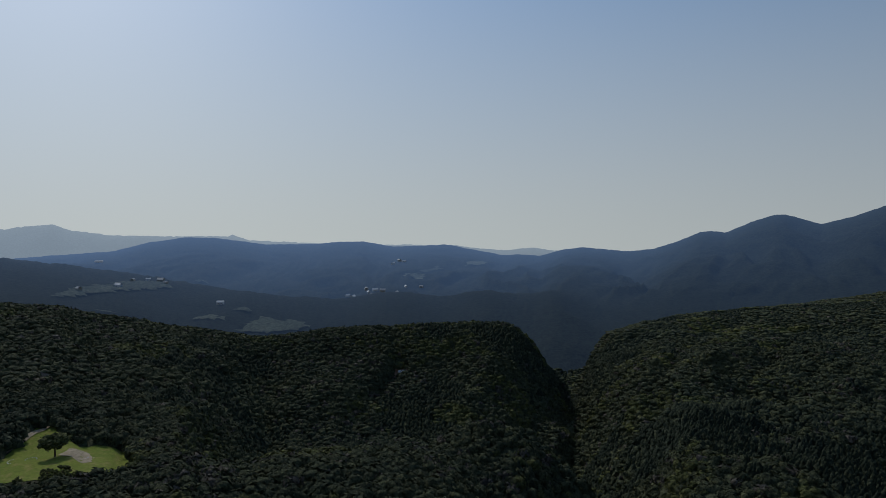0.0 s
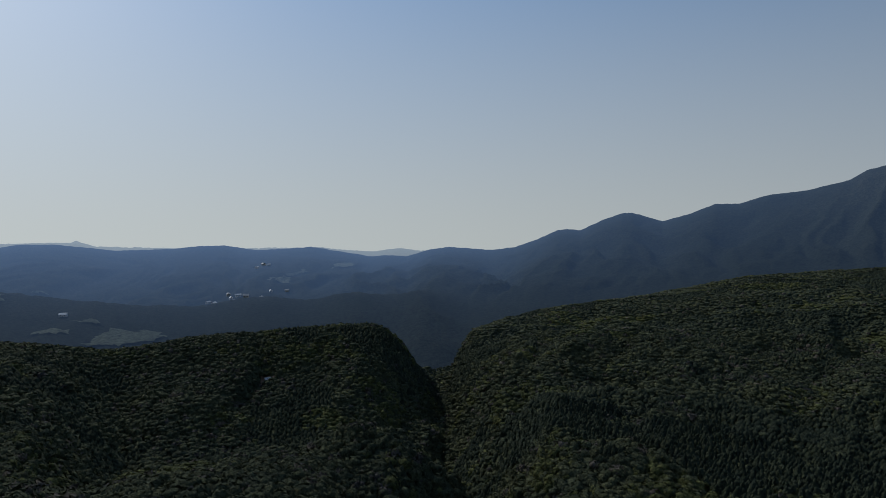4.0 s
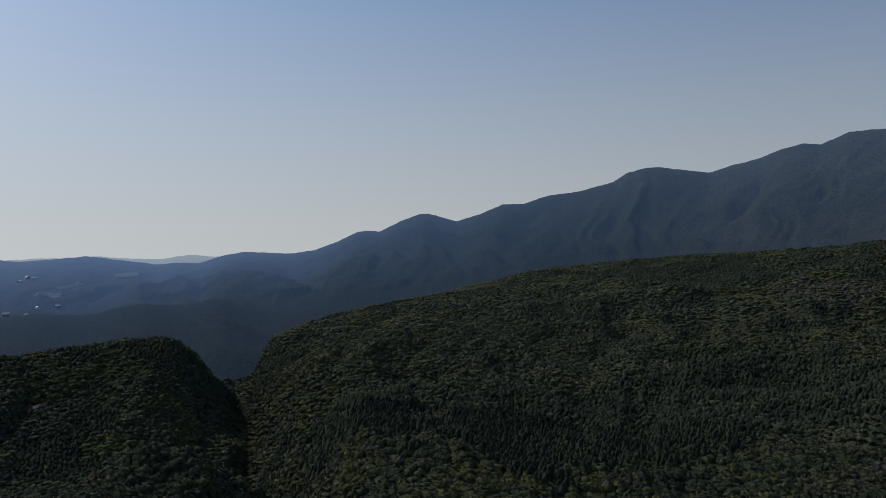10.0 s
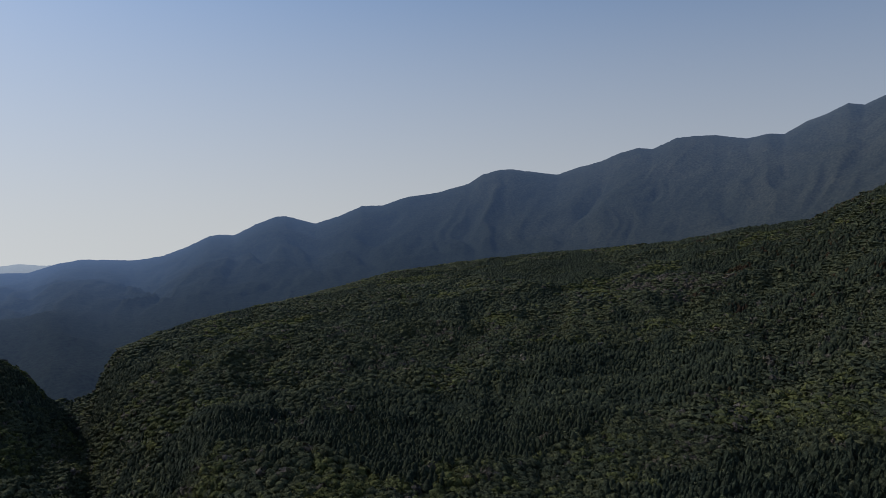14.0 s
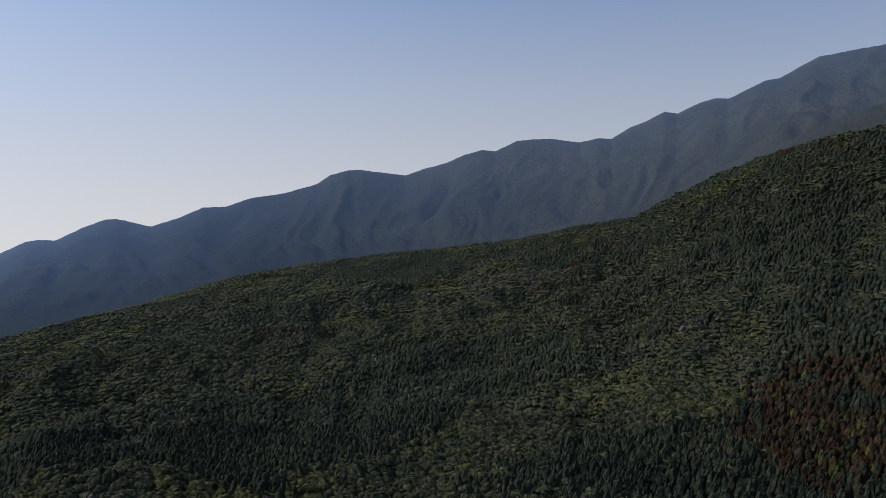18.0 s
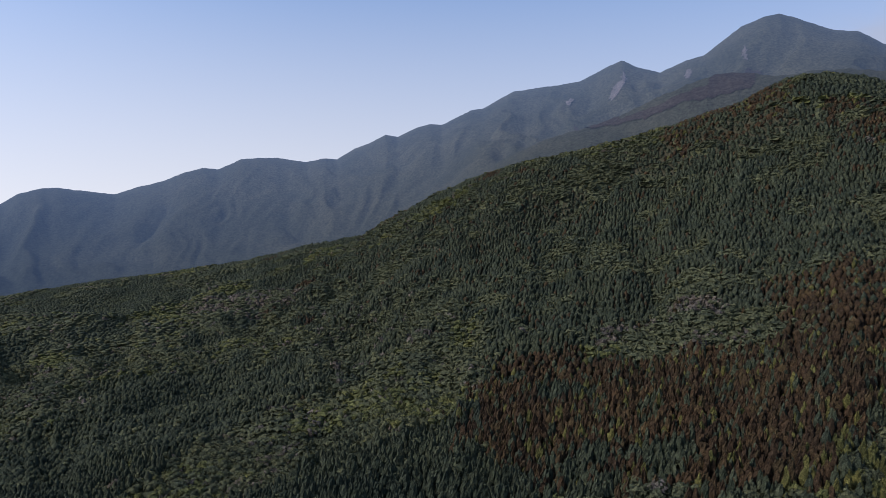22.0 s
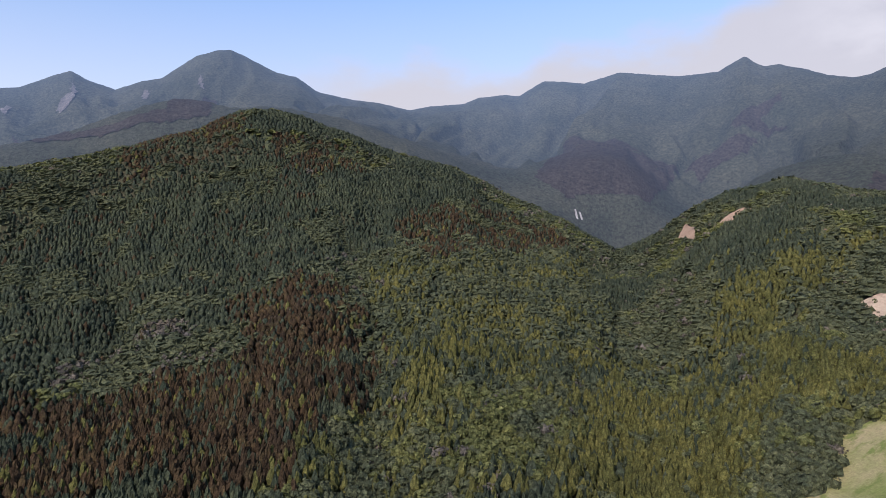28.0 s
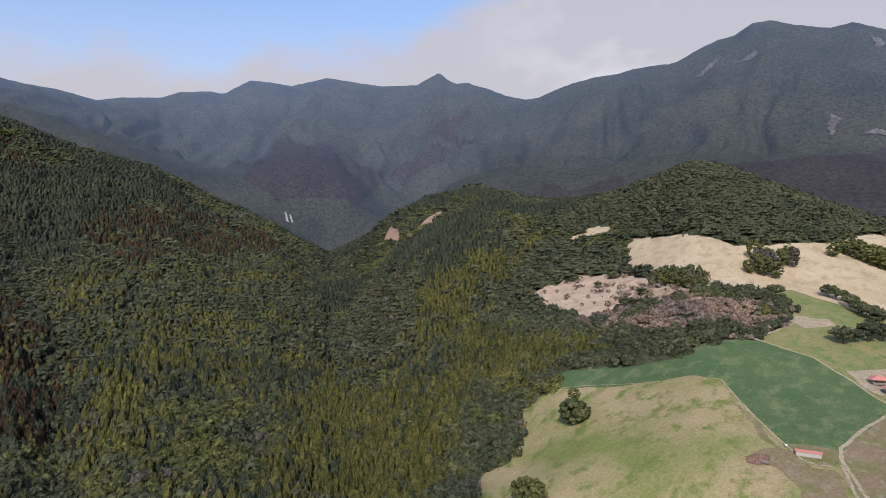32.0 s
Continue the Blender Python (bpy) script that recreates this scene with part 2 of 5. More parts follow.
M_PIT = grassland("red_brown_soil", (0.17, 0.1, 0.068), (0.24, 0.15, 0.1), (0.12, 0.075, 0.05), 0.2)
M_TRACK = grassland("sandy_track", (0.33, 0.27, 0.18), (0.42, 0.34, 0.25), (0.24, 0.2, 0.12), 0.15)
# rock colour plus the blue haze emission
M_ROCK = hazed_land("hazed_rock", (0.07, 0.064, 0.06), (0.15, 0.135, 0.125), HAZE_BLUE, 0.125)
M_PALE_ROCK = grassland("white_rock", (0.34, 0.33, 0.32), (0.45, 0.44, 0.42), (0.12, 0.11, 0.1), 0.12)


def plain(name, col, roughness=0.7, specular=0.3, metal=0.0, wear=0.25):
    m, n, l, b = material(name, roughness, specular)
    b.inputs["Metallic"].default_value = metal
    low = tuple(c * (1 - wear) for c in col)
    l.new(ramp(m, noise_node(m, 1.3, 5.0, 0.65), (0.3, low), (0.7, col)), b.inputs["Base Color"])
    bump(m, b, noise_node(m, 6.0, 3.0), 0.02)
    return m


M_BARK = plain("bark", (0.11, 0.085, 0.065), 0.95, 0.1)
M_WALL = plain("weathered_white_boards", (0.44, 0.42, 0.37), 0.8)
M_ROOF = plain("faded_red_roof", (0.6, 0.24, 0.19), 0.55, 0.4)
M_ROOF_GREY = plain("grey_roof", (0.42, 0.43, 0.45), 0.6)
M_WOOD = plain("grey_timber", (0.26, 0.22, 0.18), 0.85)
M_WHITE = plain("white_sheet", (0.8, 0.8, 0.8), 0.6)
M_BLACK = plain("black_sheet", (0.03, 0.03, 0.03), 0.6)
M_GLASS = plain("dark_window", (0.05, 0.06, 0.07), 0.15, 0.6, 0.0, 0.1)
# grass colour, lifted by the emission that stands for haze
M_FAR_FIELD = hazed_land("hazed_field_grass", (0.04, 0.05, 0.035), (0.11, 0.118, 0.078), HAZE_BLUE, 0.125)

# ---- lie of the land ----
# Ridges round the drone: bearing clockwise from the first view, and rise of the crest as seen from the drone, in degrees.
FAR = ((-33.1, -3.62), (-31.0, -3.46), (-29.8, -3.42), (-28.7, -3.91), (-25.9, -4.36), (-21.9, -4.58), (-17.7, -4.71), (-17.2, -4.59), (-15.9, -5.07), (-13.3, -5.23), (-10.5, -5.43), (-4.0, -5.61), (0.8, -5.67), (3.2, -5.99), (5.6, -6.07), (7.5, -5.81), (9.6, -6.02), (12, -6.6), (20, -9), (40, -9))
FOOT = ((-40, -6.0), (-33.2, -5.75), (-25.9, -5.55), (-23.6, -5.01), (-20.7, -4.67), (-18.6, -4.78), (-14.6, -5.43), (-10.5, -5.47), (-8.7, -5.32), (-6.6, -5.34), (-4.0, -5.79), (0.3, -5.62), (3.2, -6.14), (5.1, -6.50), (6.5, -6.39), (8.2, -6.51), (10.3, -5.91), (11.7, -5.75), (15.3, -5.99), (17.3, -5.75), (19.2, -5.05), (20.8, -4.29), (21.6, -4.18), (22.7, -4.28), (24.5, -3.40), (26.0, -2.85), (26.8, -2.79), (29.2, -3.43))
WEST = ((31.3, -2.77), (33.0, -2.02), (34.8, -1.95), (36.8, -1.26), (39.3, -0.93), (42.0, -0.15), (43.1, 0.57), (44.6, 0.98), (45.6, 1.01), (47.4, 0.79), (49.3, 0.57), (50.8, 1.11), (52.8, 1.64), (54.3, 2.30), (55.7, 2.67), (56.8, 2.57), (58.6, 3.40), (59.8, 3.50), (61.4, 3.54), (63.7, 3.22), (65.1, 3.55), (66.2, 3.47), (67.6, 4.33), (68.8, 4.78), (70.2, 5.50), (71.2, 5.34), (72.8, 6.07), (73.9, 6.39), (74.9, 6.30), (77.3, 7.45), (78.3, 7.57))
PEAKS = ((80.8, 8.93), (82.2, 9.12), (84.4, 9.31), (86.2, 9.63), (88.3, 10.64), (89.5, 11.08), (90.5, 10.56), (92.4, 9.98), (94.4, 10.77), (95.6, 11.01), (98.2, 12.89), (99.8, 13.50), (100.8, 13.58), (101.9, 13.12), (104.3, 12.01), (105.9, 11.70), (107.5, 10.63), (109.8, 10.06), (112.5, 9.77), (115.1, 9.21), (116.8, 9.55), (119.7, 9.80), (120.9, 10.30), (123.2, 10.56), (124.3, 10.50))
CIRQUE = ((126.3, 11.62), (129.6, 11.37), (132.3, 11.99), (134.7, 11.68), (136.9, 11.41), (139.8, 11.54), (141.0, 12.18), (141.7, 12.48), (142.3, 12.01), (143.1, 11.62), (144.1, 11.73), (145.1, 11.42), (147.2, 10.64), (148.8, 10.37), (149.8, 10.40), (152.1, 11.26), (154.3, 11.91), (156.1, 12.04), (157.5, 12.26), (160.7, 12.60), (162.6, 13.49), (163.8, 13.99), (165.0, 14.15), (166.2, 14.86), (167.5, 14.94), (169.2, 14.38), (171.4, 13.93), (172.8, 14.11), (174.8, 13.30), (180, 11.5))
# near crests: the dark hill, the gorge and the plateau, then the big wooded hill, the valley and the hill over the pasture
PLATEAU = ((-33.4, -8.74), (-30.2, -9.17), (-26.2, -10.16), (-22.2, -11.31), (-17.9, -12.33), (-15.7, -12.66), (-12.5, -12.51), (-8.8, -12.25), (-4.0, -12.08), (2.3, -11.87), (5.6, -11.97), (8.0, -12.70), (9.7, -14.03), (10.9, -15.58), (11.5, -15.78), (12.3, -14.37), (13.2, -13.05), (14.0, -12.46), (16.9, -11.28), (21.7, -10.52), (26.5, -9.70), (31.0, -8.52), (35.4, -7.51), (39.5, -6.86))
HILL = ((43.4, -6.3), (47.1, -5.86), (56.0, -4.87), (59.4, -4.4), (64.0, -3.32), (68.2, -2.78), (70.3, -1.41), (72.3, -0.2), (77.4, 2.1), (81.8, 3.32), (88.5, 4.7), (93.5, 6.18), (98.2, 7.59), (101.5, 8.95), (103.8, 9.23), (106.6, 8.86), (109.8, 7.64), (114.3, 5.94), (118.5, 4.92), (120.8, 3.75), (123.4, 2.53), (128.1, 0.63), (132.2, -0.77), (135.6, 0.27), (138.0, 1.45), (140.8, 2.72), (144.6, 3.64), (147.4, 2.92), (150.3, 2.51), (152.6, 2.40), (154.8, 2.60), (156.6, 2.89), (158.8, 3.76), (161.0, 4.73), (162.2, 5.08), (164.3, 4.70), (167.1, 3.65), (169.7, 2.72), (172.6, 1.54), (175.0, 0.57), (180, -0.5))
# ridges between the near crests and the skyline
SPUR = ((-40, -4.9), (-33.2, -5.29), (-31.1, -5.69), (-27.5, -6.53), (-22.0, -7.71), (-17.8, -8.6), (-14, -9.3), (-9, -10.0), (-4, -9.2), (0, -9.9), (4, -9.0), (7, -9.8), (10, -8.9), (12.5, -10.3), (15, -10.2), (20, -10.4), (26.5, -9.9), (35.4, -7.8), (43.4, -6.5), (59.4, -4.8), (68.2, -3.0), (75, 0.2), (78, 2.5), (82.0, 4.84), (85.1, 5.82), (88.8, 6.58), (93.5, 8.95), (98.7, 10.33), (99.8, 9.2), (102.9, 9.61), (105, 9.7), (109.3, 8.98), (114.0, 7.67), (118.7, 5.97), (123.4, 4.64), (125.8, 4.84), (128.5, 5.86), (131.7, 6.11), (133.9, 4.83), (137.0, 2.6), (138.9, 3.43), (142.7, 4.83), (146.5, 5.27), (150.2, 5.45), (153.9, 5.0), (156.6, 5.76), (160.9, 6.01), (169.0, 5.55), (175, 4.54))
# distances in metres: bearing, bottom of the slope, quarter, half, three quarters, near crest, spur, skyline
REACH = ((-40, 290, 380, 530, 740, 1000, 2900, 4100), (-22, 300, 420, 580, 790, 1050, 2600, 4050), (-15, 330, 790, 880, 990, 1120, 2400, 4000), (4, 350, 860, 950, 1060, 1200, 2300, 3950), (8, 360, 880, 980, 1100, 1240, 2300, 3900), (11.5, 370, 700, 860, 1030, 1270, 2300, 3900), (20, 400, 520, 740, 1050, 1700, 2200, 3700), (40, 450, 620, 900, 1350, 2250, 2600, 3500),
         (60, 450, 620, 900, 1300, 2100, 2450, 3400), (80, 420, 560, 800, 1150, 1750, 2350, 3500), (100, 370, 500, 720, 1050, 1600, 2350, 3200), (115, 340, 450, 630, 930, 1500, 2200, 3500))
REACH2 = ((125, 330, 430, 600, 900, 1550, 2300, 3500), (132, 320, 420, 590, 900, 1700, 2350, 3450), (140, 310, 400, 560, 830, 1500, 2150, 3300), (150, 300, 370, 520, 760, 1350, 2000, 3000), (165, 290, 350, 480, 700, 1250, 1900, 2900), (180, 270, 330, 450, 680, 1150, 1850, 2900))

GORGE = ((70, 300), (92, 430), (122, 600), (142, 690), (168, 830), (200, 1000), (225, 1250), (300, 1700))  # plan of its floor
SIDE_VALLEY = ((-60, 590), (20, 590), (122, 610))  # behind the knoll at the gorge
HILL_RIDGE = ((1289, -240), (1289, -142), (1343, -70), (1296, 28), (1224, 125), (1145, 181))
HILL_GULLY = ((1347, -194), (1392, -102), (1375, -15), (1301, 70), (1217, 173), (1178, 232))
SIDE_GULLY = ((951, -352), (779, -310), (651, -264), (507, -206), (406, -167), (359, -151))
CREASES = (((357, -179), (423, -185), (537, -214), (647, -255)), ((751, -279), (881, -315), (971, -342)))
CIRQUE_VALLEY = ((1552, -2390), (1547, -2090), (1461, -1711), (1379, -1379), (1290, -1182))
STREAM = ((260, -330), (420, -470), (640, -640), (1000, -960), (1300, -1200))


def lattice(x, y, seed):
    """Smooth value noise in 0..1."""
    xi, yi = np.floor(x).astype(np.int64), np.floor(y).astype(np.int64)
    fx, fy = x - xi, y - yi
    fx, fy = fx * fx * (3 - 2 * fx), fy * fy * (3 - 2 * fy)

    def h(a, b):
        v = (a * 374761393 + b * 668265263 + seed * 974634777) & 0xFFFFFFFF
        v = ((v ^ (v >> 13)) * 1274126177) & 0xFFFFFFFF
        return ((v ^ (v >> 16)) & 0xFFFF) / 65535.0

    return (h(xi, yi) * (1 - fx) + h(xi + 1, yi) * fx) * (1 - fy) + (h(xi, yi + 1) * (1 - fx) + h(xi + 1, yi + 1) * fx) * fy


def fbm(x, y, seed, octaves=4, gain=0.5):
    total, amp, norm = 0.0, 1.0, 0.0
    for k in range(octaves):
        total, norm, amp = total + amp * lattice(x * 2**k, y * 2**k, seed + 17 * k), norm + amp, amp * gain
    return total / norm


def on(rows, a):
    t = np.array(rows)
    return np.interp(a, t[:, 0], t[:, 1])


def pchip(xk, yk, x):
    """Shape-keeping cubic through knots, column by column."""
    h, d = np.diff(xk, axis=1), np.diff(yk, axis=1) / np.diff(xk, axis=1)
    m = np.zeros_like(yk)
    w1, w2 = 2 * h[:, 1:] + h[:, :-1], h[:, 1:] + 2 * h[:, :-1]
    same = d[:, 1:] * d[:, :-1] > 0
    with np.errstate(divide="ignore", invalid="ignore"):
        inner = (w1 + w2) / (w1 / d[:, :-1] + w2 / d[:, 1:])
    m[:, 1:-1] = np.where(same, inner, 0)
    m[:, 0], m[:, -1] = d[:, 0], d[:, -1]
    out = np.empty_like(x)
    for c in range(len(x)):
        k = np.clip(np.searchsorted(xk[c], x[c], side="right") - 1, 0, xk.shape[1] - 2)
        t = (x[c] - xk[c, k]) / h[c, k]
        out[c] = (1 + 2 * t) * (1 - t)**2 * yk[c, k] + t * (1 - t)**2 * h[c, k] * m[c, k] + t * t * (3 - 2 * t) * yk[c, k + 1] + t * t * (t - 1) * h[c, k] * m[c, k + 1]
    return out


CANOPY = 11.0  # crests were judged by tree tops
ROWS = (4, 10, 12, 14, 20, 5, 18, 4, 64, 4, 14, 3)  # rows of the sheet between knots


def columns(bearing):
    """Distances and heights of the knots of the land along each bearing."""
    turned = np.where(bearing < -60, np.clip((-60 - bearing) / 122, 0, 1), 0)  # unseen side, closed round
    turned = turned * turned * (3 - 2 * turned)

    def both(f):
        return f(np.maximum(bearing, -40)) * (1 - turned) + f(np.full_like(bearing, 180.0)) * turned

    reach = np.array(REACH + REACH2)
    rb, r1, r2, r3, rn, rs, rk = (both(lambda a, k=k: np.interp(a, reach[:, 0], reach[:, k])) for k in range(1, 8))
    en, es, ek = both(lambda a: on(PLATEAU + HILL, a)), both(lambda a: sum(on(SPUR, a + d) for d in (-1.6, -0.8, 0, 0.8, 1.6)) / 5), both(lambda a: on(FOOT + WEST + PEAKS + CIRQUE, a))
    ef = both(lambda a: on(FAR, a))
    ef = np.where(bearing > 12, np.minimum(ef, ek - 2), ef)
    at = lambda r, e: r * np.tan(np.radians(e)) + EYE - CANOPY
    eb = -24.0
    rf = np.full_like(rb, 4780.0)
    zb, zn, zs, zk, zf = at(rb, eb), at(rn, en), at(rs, es), at(rk, ek), at(rf, ef)
    zk, zf = zk + CANOPY, zf + CANOPY  # no single trees on the far ranges
    near = [at(r, eb + (en - eb) * f) for r, f in ((r1, 0.25), (r2, 0.5), (r3, 0.75))]
    dip1 = np.interp(bearing, (-40, 5, 15, 75, 85, 110, 125, 150, 180), (60, 60, 25, 10, 40, 50, 45, 40, 40))
    dip2 = np.interp(bearing, (-40, 5, 15, 78, 85, 103, 110, 180), (130, 60, 0, 0, 45, 45, 10, 25))
    v1r, v1z = rn + 0.3 * (rs - rn), np.minimum(zn, zs) - dip1
    v2r = rs + 0.15 * (rk - rs)
    open_up = np.clip(dip2 / 40, 0, 1)
    v2z = np.minimum(zs - dip2, zk - 5) * open_up + (zs + 0.1 * (zk - zs)) * (1 - open_up)
    v3r, v3z = rk + 0.45 * (rf - rk), np.minimum(zk, zf) - 60
    zero = np.zeros_like(rb)
    r = np.stack([zero, rb, r1, r2, r3, rn, v1r, rs, v2r, rk, v3r, rf, zero + 4960], 1)
    z = np.stack([zero * 0 - 2, zb, *near, zn, v1z, zs, v2z, zk, v3z, zf, zf - 120], 1)
    return r, z


def land(bearing):
    """The sheet: distance and height, bearing by row."""
    r, z = columns(bearing)
    u = np.concatenate([k + np.arange(n) / n for k, n in enumerate(ROWS)] + [[12.0]])
    k = np.minimum(u.astype(int), 11)
    f = u - k
    R = r[:, k] * (1 - f) + r[:, k + 1] * f
    Z = pchip(r, z, R)
    B = np.radians(bearing)[:, None]
    X, Y = R * np.sin(B), R * np.cos(B)
    # folds and gullies that run down the slopes, none on the crests
    body = np.interp(u, (0, 1, 2, 4, 5, 6, 7, 8, 8.35, 8.8, 9, 10, 11, 12), (0, 0.3, 0.6, 0.9, 0.15, 1, 0.25, 0.8, 1, 0.2, 0.02, 1, 0.1, 0))[None, :]
    sway = fbm(X / 420, Y / 420, 3, 3)
    fold = 1 - 2 * np.abs(2 * fbm(B * 11 + 2.2 * sway, R / 900 + 1.5 * sway, 5, 4, 0.55) - 1)
    gully = np.where(u[None, :] > 7.9, np.interp(bearing[:, None], (-40, 75, 100), (55, 55, 110)), np.interp(bearing[:, None], (-40, 50, 75, 125, 140), (26, 26, 34, 34, 26))) * (fold - 0.5)
    gully = np.minimum(gully, 14.0 + 20.0 * (u[None, :] < 8.6))
    roll = (fbm(X / 260, Y / 260, 9, 4) - 0.5) * np.interp(R, (0, 250, 600, 1500), (2, 5, 26, 40))
    roll = roll * np.interp(bearing[:, None], (5, 14, 65, 80), (1, 1.7, 1.7, 1))
    mound = fbm(X / 60, Y / 60, 61, 2) - 0.5
    roll = roll + mound * np.interp(bearing[:, None], (-40, 8, 14, 70, 82, 180), (9, 9, 42, 42, 11, 11)) * np.interp(R, (250, 450, 1300, 1700), (0, 1, 1, 0))
    calm = 1 - 0.85 * np.clip((bearing[:, None] - 146) / 8, 0, 1) * np.clip((1150 - R) / 200, 0, 1)
    body = body * calm
    crown = (fbm(X / 14, Y / 14, 21, 2) - 0.5) * np.interp(u, (0, 5, 7, 8, 9, 10), (0, 0, 8, 10, 5, 10))[None, :]
    # the gorge and the stream valley cut into the land
    cut = 0.0
    for line, wide, deep in ((GORGE, 55.0, 62.0), (SIDE_VALLEY, 50.0, 24.0), (STREAM, 70.0, 30.0), (HILL_GULLY, 42.0, 36.0), (HILL_RIDGE, 45.0, -14.0), (SIDE_GULLY, 26.0, 15.0), (CREASES[0], 22.0, 9.0), (CREASES[1], 25.0, 12.0), (CIRQUE_VALLEY, 150.0, 110.0)):
        gap = np.full_like(X, 1e9)
        for (x0, y0), (x1, y1) in zip(line, line[1:]):
            t = np.clip(((X - x0) * (x1 - x0) + (Y - y0) * (y1 - y0)) / ((x1 - x0)**2 + (y1 - y0)**2), 0, 1)
            gap = np.minimum(gap, np.hypot(X - x0 - t * (x1 - x0), Y - y0 - t * (y1 - y0)))
        cut = cut + deep * np.exp(-(gap / wide)**2) * np.clip(((2800 if wide > 140 else 1700) - R) / 400, 0, 1)
    Z = Z + body * (gully * np.interp(R, (0, 500, 1500), (0.1, 0.5, 1)) + roll) + crown - cut
    knoll = -58 - 45 * ((X - 40) / 62)**2 - 42 * ((Y - 488) / 52)**2 + 14 * (fbm(X / 28, Y / 28, 51, 2) - 0.5)
    return R, np.where(Y > 0, np.logaddexp(Z / 5, knoll / 5) * 5, Z), u


BEARINGS = np.concatenate([np.arange(-182, -44, 3.0), np.arange(-44, 178.01, 0.2)])
LAND_R, LAND_Z, LAND_U = land(BEARINGS)
STEP_R = np.exp(np.linspace(math.log(15), math.log(4900), 600))
REGULAR = np.stack([np.interp(STEP_R, LAND_R[i], LAND_Z[i]) for i in range(len(BEARINGS))])


def ground(x, y):
    """Height of the land at points of the plan."""
    r, a = np.hypot(x, y), np.degrees(np.arctan2(x, y))
    a = np.where(a > 178, a - 360, a)
    i = np.interp(a, BEARINGS, np.arange(len(BEARINGS)))
    j = np.clip(np.log(np.maximum(r, 15) / 15) / math.log(4900 / 15) * 599, 0, 598.99)
    i0, j0 = np.minimum(i.astype(int), len(BEARINGS) - 2), j.astype(int)
    fi, fj = i - i0, j - j0
    g = REGULAR
    return (g[i0, j0] * (1 - fj) + g[i0, j0 + 1] * fj) * (1 - fi) + (g[i0 + 1, j0] * (1 - fj) + g[i0 + 1, j0 + 1] * fj) * fi
# ---- end of plan ----


def raw_mesh(name, verts, faces, mat, smooth=False):
    """A mesh from arrays of places and of equal-sided faces."""
    me = bpy.data.meshes.new(name)
    n, k = faces.shape
    me.vertices.add(len(verts))
    me.vertices.foreach_set("co", np.ascontiguousarray(verts, np.float32).ravel())
    me.loops.add(n * k)
    me.loops.foreach_set("vertex_index", np.ascontiguousarray(faces, np.int32).ravel())
    me.polygons.add(n)
    me.polygons.foreach_set("loop_start", np.arange(0, n * k, k, dtype=np.int32))
    me.polygons.foreach_set("use_smooth", np.full(n, smooth))
    me.materials.append(mat)
    me.update(calc_edges=True)
    return me


def sheet(name, row0, row1, mat, label, category, first=0, last=None):
    B = np.radians(BEARINGS)[first:last, None]
    R, Z = LAND_R[first:last, row0:row1 + 1], LAND_Z[first:last, row0:row1 + 1]
    v = np.stack([R * np.sin(B), R * np.cos(B), Z], 2)
    nb, nr = R.shape
    whole = nb == len(BEARINGS)
    i, j = np.meshgrid(np.arange(nb if whole else nb - 1), np.arange(nr - 1), indexing="ij")
    nxt = (i + 1) % nb
    f = np.stack([i * nr + j, i * nr + j + 1, nxt * nr + j + 1, nxt * nr + j], 2).reshape(-1, 4)
    return tagged(new(name, raw_mesh(name, v.reshape(-1, 3), f, mat, True)), label, category, kind="structure")


EDGES = np.concatenate([[0], np.cumsum(ROWS)])
sheet("ground", 0, EDGES[6], M_FLOOR, "dark wooded ground with fields, folds and a gorge", "ground")
# range and far hills carry their haze as a glow of the surface
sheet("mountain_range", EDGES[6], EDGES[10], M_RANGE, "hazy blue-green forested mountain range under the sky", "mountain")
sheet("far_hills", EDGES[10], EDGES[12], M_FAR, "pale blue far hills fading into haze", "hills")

# ---- stands and fields: corners of the plan in metres ----
MEADOW = ((-258, 382), (-272, 444), (-265, 452), (-235, 418), (-205, 430), (-179, 379), (-194, 354), (-214, 341), (-231, 341), (-260, 332), (-286, 367))
STUBBLE = ((211, -294), (235, -336), (221, -346), (235, -380), (254, -408), (246, -431), (233, -433), (125, -443), (72, -372), (57, -362), (48, -367), (35, -334), (26, -303), (180, -236))
CROP = ((233, -433), (245, -454), (241, -464), (204, -473), (162, -473), (149, -504), (124, -528), (86, -520), (40, -472), (38, -453), (50, -384), (51, -364), (57, -362), (72, -372), (125, -443))
FALLOW = ((48, -367), (50, -384), (38, -453), (5, -465), (-14, -314), (26, -303), (35, -334))
PADDOCK = ((124, -528), (113, -588), (118, -632), (140, -636), (170, -624), (131, -680), (58, -670), (-8, -585), (-7, -475), (38, -453), (40, -472), (86, -520))
STRAW = ((350, -827), (285, -790), (201, -758), (162, -833), (131, -886), (104, -1001), (89, -1013), (-12, -992), (-8, -585), (58, -670), (131, -680), (170, -624), (184, -608), (197, -648), (298, -706))
STRAW_UPPER = ((444, -839), (438, -895), (408, -906), (386, -857), (432, -833))
CLEARING = ((375, -638), (365, -658), (317, -663), (269, -616), (263, -585), (287, -575), (346, -601))
SLIDE = ((843, -894), (910, -993), (815, -913), (760, -852))
SLIDE_UPPER = ((725, -856), (730, -923), (691, -895), (677, -837))
LIME_STAND_B = ((299, 307), (453, 372), (642, 329), (718, 253), (630, 141), (575, 79), (549, 147), (560, 275), (329, 184))
EVER_STAND_B = ((386, -553), (454, -686), (428, -809), (337, -798), (284, -673), (177, -585), (125, -648), (112, -604), (149, -492), (217, -504), (296, -518))
